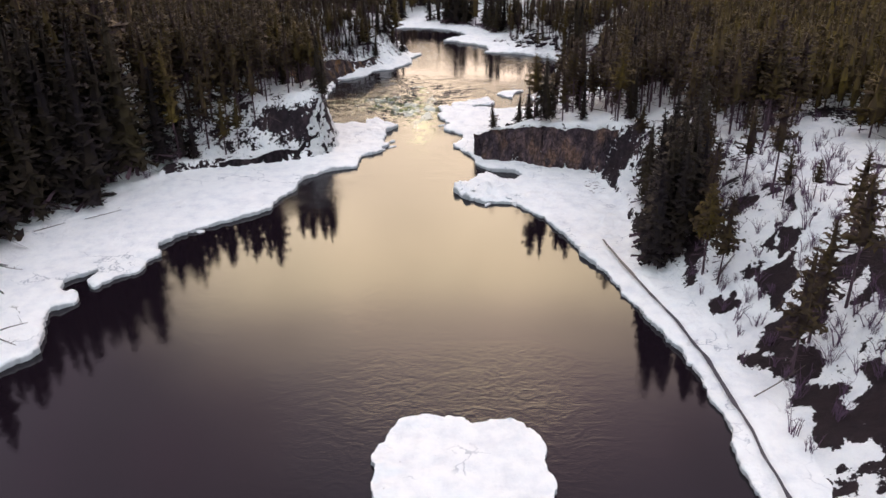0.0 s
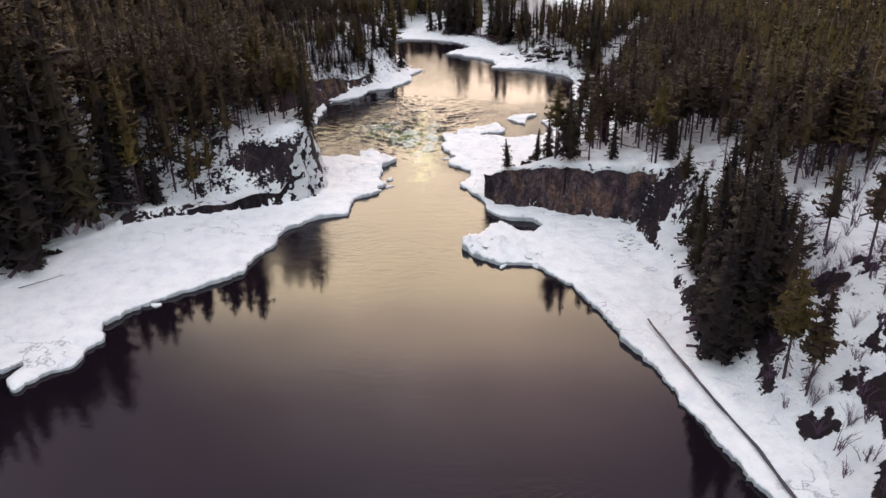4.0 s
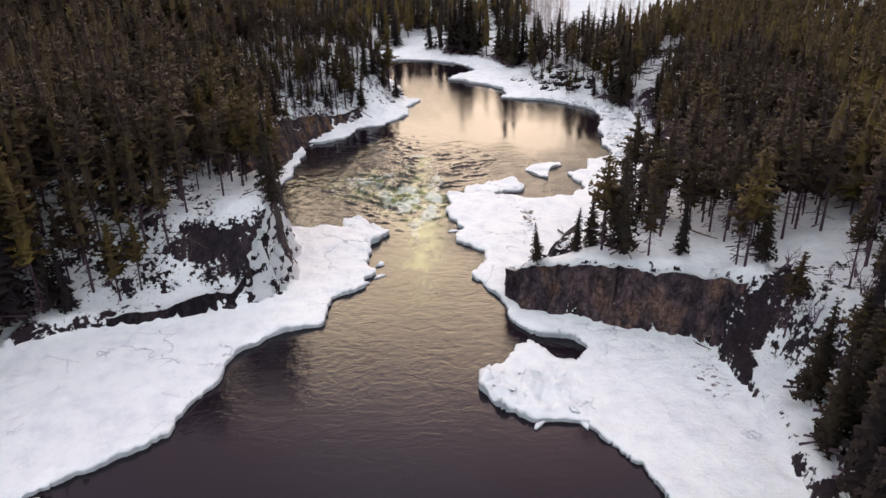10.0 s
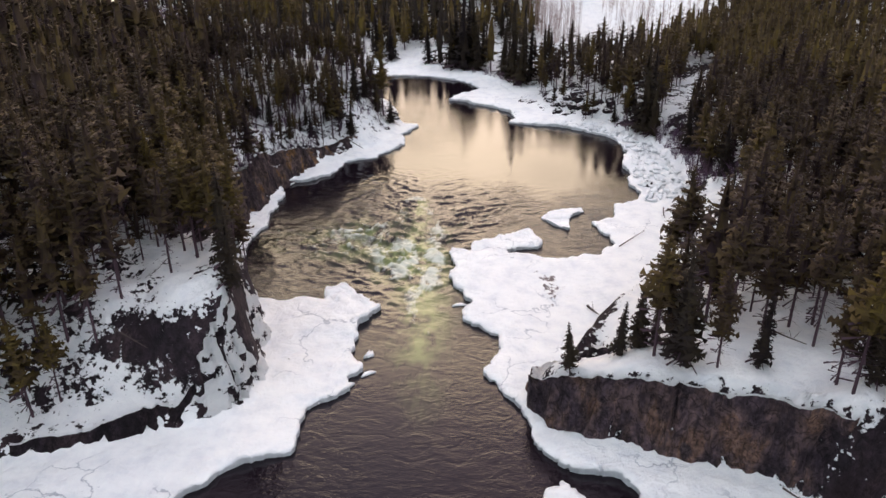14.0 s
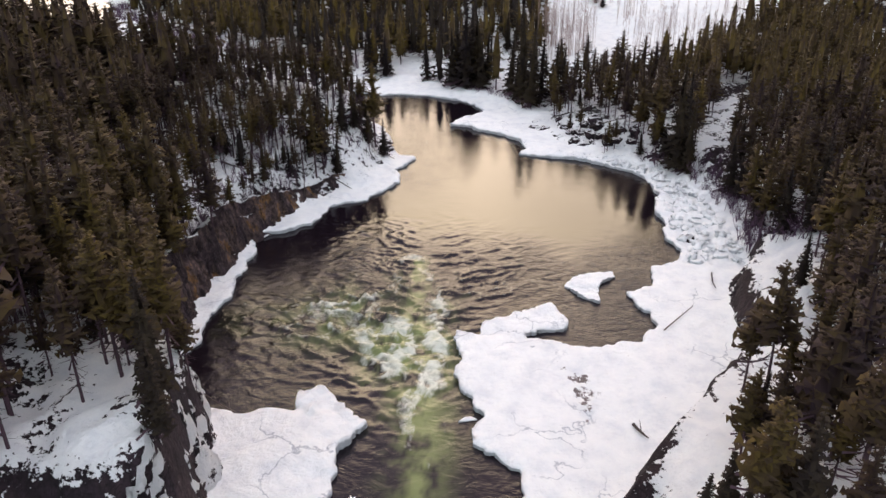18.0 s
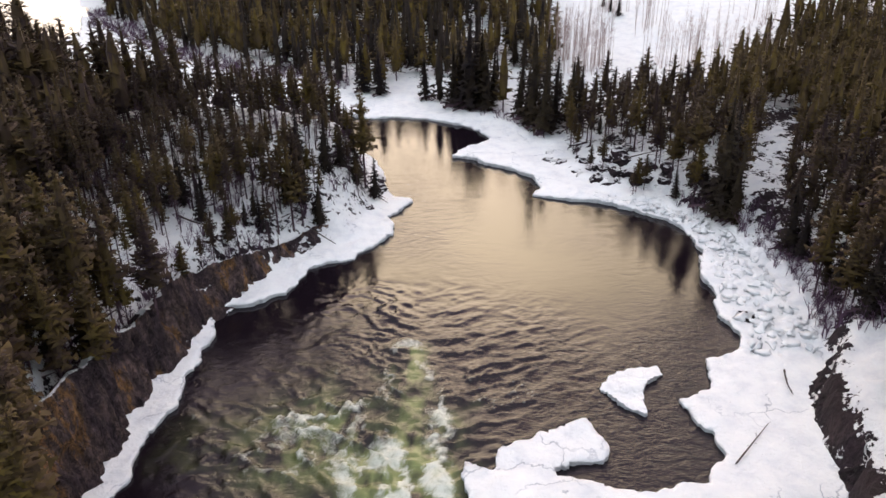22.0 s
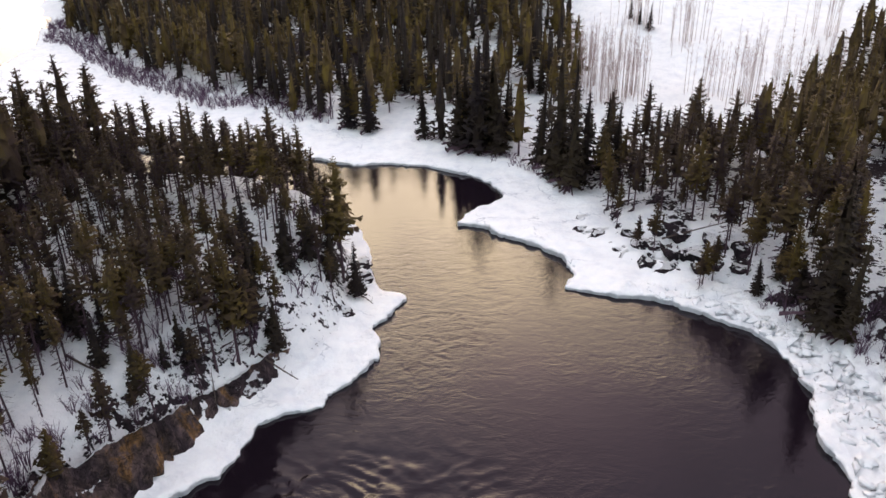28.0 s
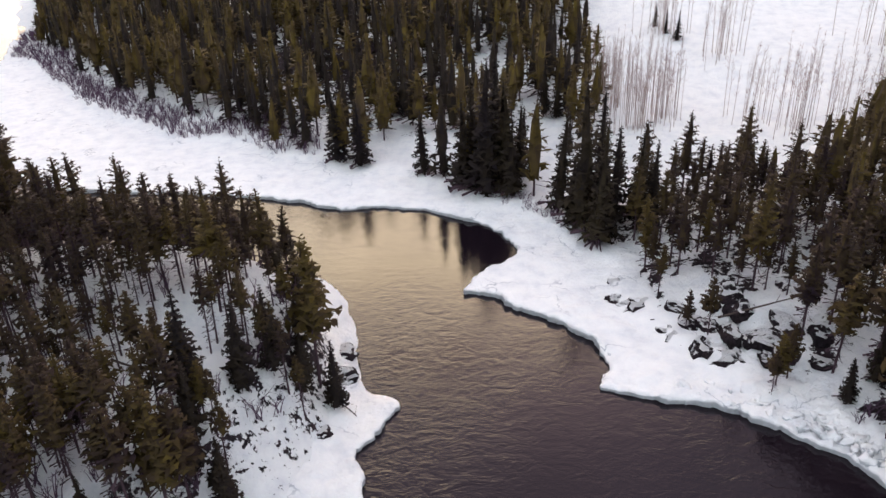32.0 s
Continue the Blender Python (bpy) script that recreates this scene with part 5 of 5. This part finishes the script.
# far bank
far = scatter(16000, (-200, 275, 70, 520), 2.9, lambda x, y, z, dl, dr: smooth(1, 5, dr - 5 * smooth(-30, -50, x)) * np.clip(1.1 + 1.2 * fbm(x, y, 26, 2, 75), 0, 1) * smooth(26, 14, x - 0.15 * (y - 290))
              * clear(x, y, [(-7, 300, 8), (-1, 297, 7), (-22, 318, 7), (4, 312, 6), (-40, 350, 8), (-30, 330, 6), (8, 330, 7), (11, 296, 6), (13, 286, 6), (14, 303, 6), (11, 276, 5), (20, 280, 8)]), 83)
woods("spruce_wood_far", far[::2, :3], FAR_SPRUCES, M_SPRUCE, "dark conifer wood behind the snowy far bank", 94, 0.55, 1.15)
woods("pine_wood_far", far[1::2, :3], FAR_PINES, M_PINE, "dark conifer wood behind the snowy far bank", 95, 0.6, 1.2)

# aspens on the hill
GROVES = [(28, 307, 6, 45), (30.5, 299, 6, 62), (35, 301, 4, 22), (48, 296, 4, 18), (53.5, 291, 5, 34), (58, 287, 4, 16), (65, 291, 5, 16), (44.5, 337, 6, 34), (52, 324, 5, 26), (80, 319, 7, 20)]
for gx0, gy0, gr, count in GROVES:
    ga, gd = rng.uniform(0, 6.283, count), gr * 0.62 * np.abs(rng.normal(0, 1, count))
    ax, ay = gx0 + gd * np.cos(ga) * 1.1, gy0 + gd * np.sin(ga) * 0.9
    for x, y, z in zip(ax, ay, land(ax, ay)[0]):
        stand("aspen", P_ASPEN, x, y, z, rng.uniform(0.7, 1.2), "bare slender pale aspen on a snowy slope", "aspens on the snowy hill")

# bare shrubs
brush = scatter(26000, (-115, 50, 62, 390), 1.6, lambda x, y, z, dl, dr: np.clip(0.9 * smooth(0.5, 2, dr) * smooth(8, 4, dr) * smooth(186, 194, y) * smooth(226, 218, y) * np.where(x > 30, 1, 0)
                + 0.22 * smooth(3, 7, dr) * np.where((y < 110) & (x < 50), 1, 0) + 0.8 * smooth(0, 2, dr) * smooth(7, 3, dr) * np.where(x < -40, 1, 0)
                + 0.25 * smooth(0.5, 1.5, dl) * smooth(5, 2, dl) * np.where((y < 134) & (x < -45), 1, 0) + 0.5 * smooth(1, 3, dl) * smooth(9, 4, dl) * np.where((y > 165) & (y < 212), 1, 0), 0, 1), 85)
for x, y, z, _ in brush[:290]:
    ob = new("shrub", P_SHRUB[rng.integers(3)])
    ob.matrix_world = Matrix.LocRotScale((x, y, z), Euler((0, 0, rng.uniform(0, 6.28))), (rng.uniform(0.6, 1.3),) * 3)
    tagged(ob, "bare purple-brown willow shrub in the snow", "shrub", "shrubs along the banks")


# willow thickets along the far bank and under the gully
LOW_SHRUBS = [shrub(520 + i, 2.2 + 0.4 * i, 9, 2.0) for i in range(3)]
thicket = np.concatenate([
    scatter(22000, (-135, 290, -24, 425), 1.15, lambda x, y, z, dl, dr: smooth(0.3, 1.5, dr) * smooth(9, 4, dr + 4 * fbm(x, y, 14, 2, 79)), 89),
    scatter(2500, (30, 186, 50, 228), 1.3, lambda x, y, z, dl, dr: 0.5 * smooth(0.5, 1.5, dr) * smooth(8, 4, dr), 90),
    scatter(900, (-2, 262, 24, 284), 1.6, lambda x, y, z, dl, dr: smooth(0.3, 1.2, dr) * smooth(5, 3, dr), 92),
    scatter(1500, (-50, 160, -22, 214), 1.6, lambda x, y, z, dl, dr: smooth(2.5, 3.5, dl) * smooth(7, 5, dl), 93),
    scatter(1500, (-50, 196, -14, 238), 1.9, lambda x, y, z, dl, dr: 0.75 * smooth(3, 5, dl) * smooth(-0.15, 0.1, fbm(x, y, 9, 2, 99)), 95),
    scatter(2500, (28, 50, 60, 125), 2.0, lambda x, y, z, dl, dr: 0.14 * smooth(2, 5, dr), 94)])
woods_base = tagged(new("willow_thicket"), "purple-grey bare willow thicket along the snowy bank", "thicket", kind="stuff")
r_thicket = np.random.default_rng(97)
pieces = []
for x, y, z, _ in thicket:
    v, f = LOW_SHRUBS[r_thicket.integers(3)]
    a, size = r_thicket.uniform(0, 6.28), r_thicket.uniform(0.6, 1.25)
    pieces.append((np.stack([v[:, 0] * math.cos(a) - v[:, 1] * math.sin(a), v[:, 0] * math.sin(a) + v[:, 1] * math.cos(a), v[:, 2]], -1) * size + (x, y, z), f))
part("stems", mesh_of("willow_stems", *joined(pieces), M_TWIG), woods_base)


# ---- rocks, ice blocks and driftwood ----
def boulder(seed, squash=0.7, rough=0.8):
    """A broken, angular stone of about 1 m radius."""
    bm = bmesh.new()
    bmesh.ops.create_icosphere(bm, subdivisions=3, radius=1.0)
    r = np.random.default_rng(seed)
    cuts = [(Vector(r.normal(0, 1, 3)).normalized(), r.uniform(0.55, 0.9)) for _ in range(9)]
    for v in bm.verts:
        for n, d in cuts:
            over = v.co.dot(n) - d
            if over > 0:
                v.co -= n * over * 0.97
        v.co *= 1 + rough * 0.35 * noise.fractal(v.co * 1.7 + Vector((seed, 0, 0)), 1.0, 2.0, 4)
        v.co.z *= squash
    me = bpy.data.meshes.new("boulder")
    bm.to_mesh(me)
    bm.free()
    me.materials.append(M_BOULDER)
    return me


M_BOULDER = rock_material("snow_capped_rock", DARK_ROCK, 0.86, 0.7)
P_BOULDER = [boulder(600 + i, 0.6 + 0.1 * (i % 4)) for i in range(6)]
BOULDERS = [(16.4, 249.7, 1.0), (18.6, 247.9, 1.3), (21.3, 241.3, 1.5), (23, 239.1, 1.5), (24.5, 237, 1.7), (26.4, 236.3, 1.2), (28.8, 237.9, 1.4), (31, 239.5, 1.5), (29.6, 235.7, 1.2), (27.5, 245.7, 1.6),
    (22.1, 246, 1.2), (24.4, 242.4, 1.0), (26, 239.6, 1.1), (19.6, 244.5, 0.9), (31.2, 195.7, 1.0)]
BOULDERS += [(17.4, 253.8, 0.9), (17.6, 248.5, 1.2), (18.3, 246.2, 1.0), (20.4, 242.7, 1.3), (20.9, 240.4, 1.1), (24.8, 238.2, 1.5), (28, 238.5, 1.4), (28.2, 236, 1.2), (30.7, 238.5, 1.3), (27.9, 243, 1.5), (26, 241, 1.0),
    (23, 243.5, 1.1), (32.6, 234, 1.2), (22.5, 240.5, 0.8), (25.6, 244.5, 0.9), (33.4, 237.2, 1.4), (12, 139.2, 1.2), (9.5, 137.6, 0.8), (14.5, 138.6, 0.7), (11.6, 141.2, 1.0)]
BOULDERS += [(10.8, 142.8, 1.3), (-12.6, 236, 1.3), (-13.2, 240.6, 1.4), (-13.6, 227.8, 0.8)]
b_z = land([b[0] for b in BOULDERS], [b[1] for b in BOULDERS])[0]
for (x, y, size), z in zip(BOULDERS, b_z):
    ob = new("boulder", P_BOULDER[rng.integers(len(P_BOULDER))])
    ob.matrix_world = Matrix.LocRotScale((x, y, max(z, 0.3) - 0.12 * size), Euler((rng.normal(0, 0.12), rng.normal(0, 0.12), rng.uniform(0, 6.28))), (size * rng.uniform(1.0, 1.7), size * 1.15, size * rng.uniform(0.9, 1.3)))
    tagged(ob, "dark snow-capped boulder on the bank", "boulder", "boulders on the banks")


def ice_block(seed, flat):
    """An angular slab of broken, snow-crusted ice."""
    r = np.random.default_rng(seed)
    n = int(r.integers(5, 8))
    ang = np.sort(r.uniform(0, 6.28, n))
    rad = r.uniform(0.65, 1.1, n)
    ring = np.stack([np.cos(ang) * rad, np.sin(ang) * rad], -1)
    low = np.c_[ring * 1.02, np.full(n, -flat)]
    mid = np.c_[ring, r.uniform(0.5, 0.8, n) * flat]
    up = np.c_[ring * r.uniform(0.72, 0.88, (n, 1)), flat * (1 + r.normal(0, 0.12, n))]
    v = np.concatenate([low, mid, up, [[0, 0, flat * 1.15]]])
    f = []
    for i in range(n):
        j = (i + 1) % n
        f += [(i, j, n + j, n + i), (n + i, n + j, 2 * n + j, 2 * n + i), (2 * n + i, 2 * n + j, 3 * n)]
    return v, f


BLOCKS = [ice_block(700 + i, 0.22 + 0.08 * (i % 4)) for i in range(8)]


P_BLOCK = [mesh_of("ice_block", *b, M_ICE, shade=False) for b in BLOCKS]
r9 = np.random.default_rng(77)
blk_y = r9.uniform(188, 234, 260)
blk_x = np.interp(blk_y, [187, 192, 197, 205, 213, 219, 224, 228, 232, 236], [27.5, 29.6, 29.2, 30, 32, 32, 30, 26, 20, 13]) + 0.6 + r9.uniform(0, 1, 260) * np.interp(blk_y, [187, 200, 215, 226, 236], [7, 8, 5, 4, 6])
blk_x = np.concatenate([blk_x, r9.uniform(1, 11, 90), r9.uniform(-17, -10.5, 50), r9.uniform(9, 21, 60)])
blk_y = np.concatenate([blk_y, r9.uniform(113, 122, 90), r9.uniform(139, 163, 50), r9.uniform(157, 168, 60)])
fits = (signed_distance(blk_x, blk_y, ICE_RIGHT) > 0.5) | (np.abs(signed_distance(blk_x, blk_y, ICE_LEFT) - 1.2) < 0.8)
for x, y in list(zip(blk_x[fits], blk_y[fits]))[:280]:
    ob = new("ice_block", P_BLOCK[r9.integers(8)])
    size = r9.uniform(0.3, 0.9)
    ob.matrix_world = Matrix.LocRotScale((x, y, 0.58), Euler((r9.normal(0, 0.3), r9.normal(0, 0.3), r9.uniform(0, 6.28))), (size * 1.2, size * 0.9, size))
    tagged(ob, "angular block of broken ice crusted with snow", "ice block", "broken ice along the shore")

for x, y, size in ((10.9, 112.4, 1.0), (-37.1, 103.6, 0.9), (-38.2, 105.4, 0.7), (-46.6, 83.0, 1.3), (-10.6, 143.2, 0.8), (-10.8, 146.4, 1.0), (-0.9, 157.2, 0.8), (6.4, 112.6, 0.7), (-12.6, 141.2, 0.8), (-15.6, 138.3, 0.7)):
    ob = new("small_floe", mesh_of("small_floe", *BLOCKS[rng.integers(8)], M_ICE, shade=False))
    ob.matrix_world = Matrix.LocRotScale((x, y, 0.06), Euler((0.03, 0.02, rng.uniform(0, 6.28))), (size * 1.2, size * 0.8, size * 0.7))
    tagged(ob, "small snow-covered ice floe beside the shelf", "ice floe", "small floes")


def log(a, b, radius, label, snags=5):
    """A fallen trunk between two points, with broken branch stubs."""
    a, b = np.array(a, float), np.array(b, float)
    ln = np.linalg.norm(b - a)
    sag = rng.normal(0, 0.02 * ln, 3)
    pts = [a + (b - a) * s + sag * math.sin(3.14 * s) for s in np.linspace(0, 1, 6)]
    pieces = [tube(pts, [radius * (1 - 0.6 * s) for s in np.linspace(0, 1, 6)], 7)]
    for _ in range(snags):
        o = a + (b - a) * rng.uniform(0.3, 0.95)
        pieces.append(tube([o, o + rng.normal(0, 0.35, 3) + np.array([0, 0, 0.25])], [radius * 0.3, radius * 0.1], 4))
    v, f = joined(pieces)
    tagged(new("fallen_log", mesh_of("fallen_log", v, f, M_DEAD)), label, "log", "fallen logs")


LOGS = [(-21.2, 217.4, 2.2, -17.2, 215.8, 0.8, 0.12), (25.2, 242, 2.6, 34, 242.6, 4.6, 0.13), (-12.9, 231.8, 1.4, -10.9, 230.2, 0.8, 0.09), (29.2, 60.5, 1.1, 34.8, 62.9, 3.0, 0.07), (-69, 107.6, 2.2, -58.6, 111.2, 1.0, 0.16),
        (30.9, 184.8, 0.8, 30.1, 181.0, 0.75, 0.10), (21.3, 171.5, 0.75, 26.0, 176.6, 0.75, 0.08), (14.1, 155.4, 0.8, 15.0, 153.5, 0.75, 0.16), (-26.2, 159.8, 2.0, -22.4, 158.6, 0.2, 0.07)]
LOGS += [(-36.2, 211, 7.4, -32.4, 208.8, 7.0, 0.14), (31.4, 79.6, 3.8, 34.2, 82.4, 5.6, 0.12), (-30, 227.4, 9.6, -26, 226.2, 9.2, 0.12), (-24.1, 211.4, 0.6, -23.8, 211, 5.2, 0.08), (24.6, 125.2, 0.8, 25.3, 122.6, 1.6, 0.09),
         (-33.8, 140, 7.8, -30.5, 138.6, 6.6, 0.08), (26.2, 138.2, 8.6, 28.5, 133.5, 9.2, 0.11)]
LOGS += [(-56.2, 84.6, 0.85, -50.9, 78.9, 0.9, 0.1), (-51.2, 75.1, 0.85, -48.8, 76.6, 0.9, 0.09), (-50.3, 73.2, 0.85, -47.8, 71.8, 0.9, 0.08), (-60.9, 103.0, 0.85, -57.6, 106.0, 0.9, 0.07), (-55.2, 107.4, 0.85, -50.9, 110.8, 0.9, 0.06), (-60.0, 91.8, 0.85, -56.3, 90.4, 0.9, 0.06)]
for x0, y0, z0, x1, y1, z1, radius in LOGS:
    g = land([x0, x1], [y0, y1])[0]
    log((x0, y0, max(z0, g[0]) if z0 > 1.2 else z0), (x1, y1, max(z1, g[1]) if z1 > 1.2 else z1), radius, "weathered fallen trunk lying on snow")

# the hinge crack between the shore ice and the bank, open down to dark water
M_CRACK = plain_material("wet_dark_ice", (0.035, 0.032, 0.040), (0.10, 0.095, 0.11), 1.5, 0.35, 0.3)
crack = np.array([(21.6, 97), (22.4, 91), (24.2, 82), (25.7, 74.6), (26.6, 67.6), (27.0, 60), (27.1, 52.7), (27.3, 46), (27.2, 36)])
cu = np.linspace(0, 8, 160)
cxs, cys = np.interp(cu, range(9), crack[:, 0]), np.interp(cu, range(9), crack[:, 1])
cxs = cxs + 0.35 * fbm(cys, cys * 0, 5, 3, 44)
half = 0.12 + 0.22 * np.clip(fbm(cys, cys * 0 + 3, 3, 3, 45) + 0.3, 0, 1)
crack_top = np.maximum(0.9, land(cxs, cys)[0]) + 0.16
cv = np.concatenate([np.stack([cxs - half, cys, crack_top], -1), np.stack([cxs, cys, crack_top + 0.03], -1), np.stack([cxs + half, cys, crack_top + 0.05], -1)])
tagged(new("shore_crack", mesh_of("shore_crack", cv, grid_faces(160, 3), M_CRACK)), "dark open crack between shore ice and bank", "crack", kind="structure")
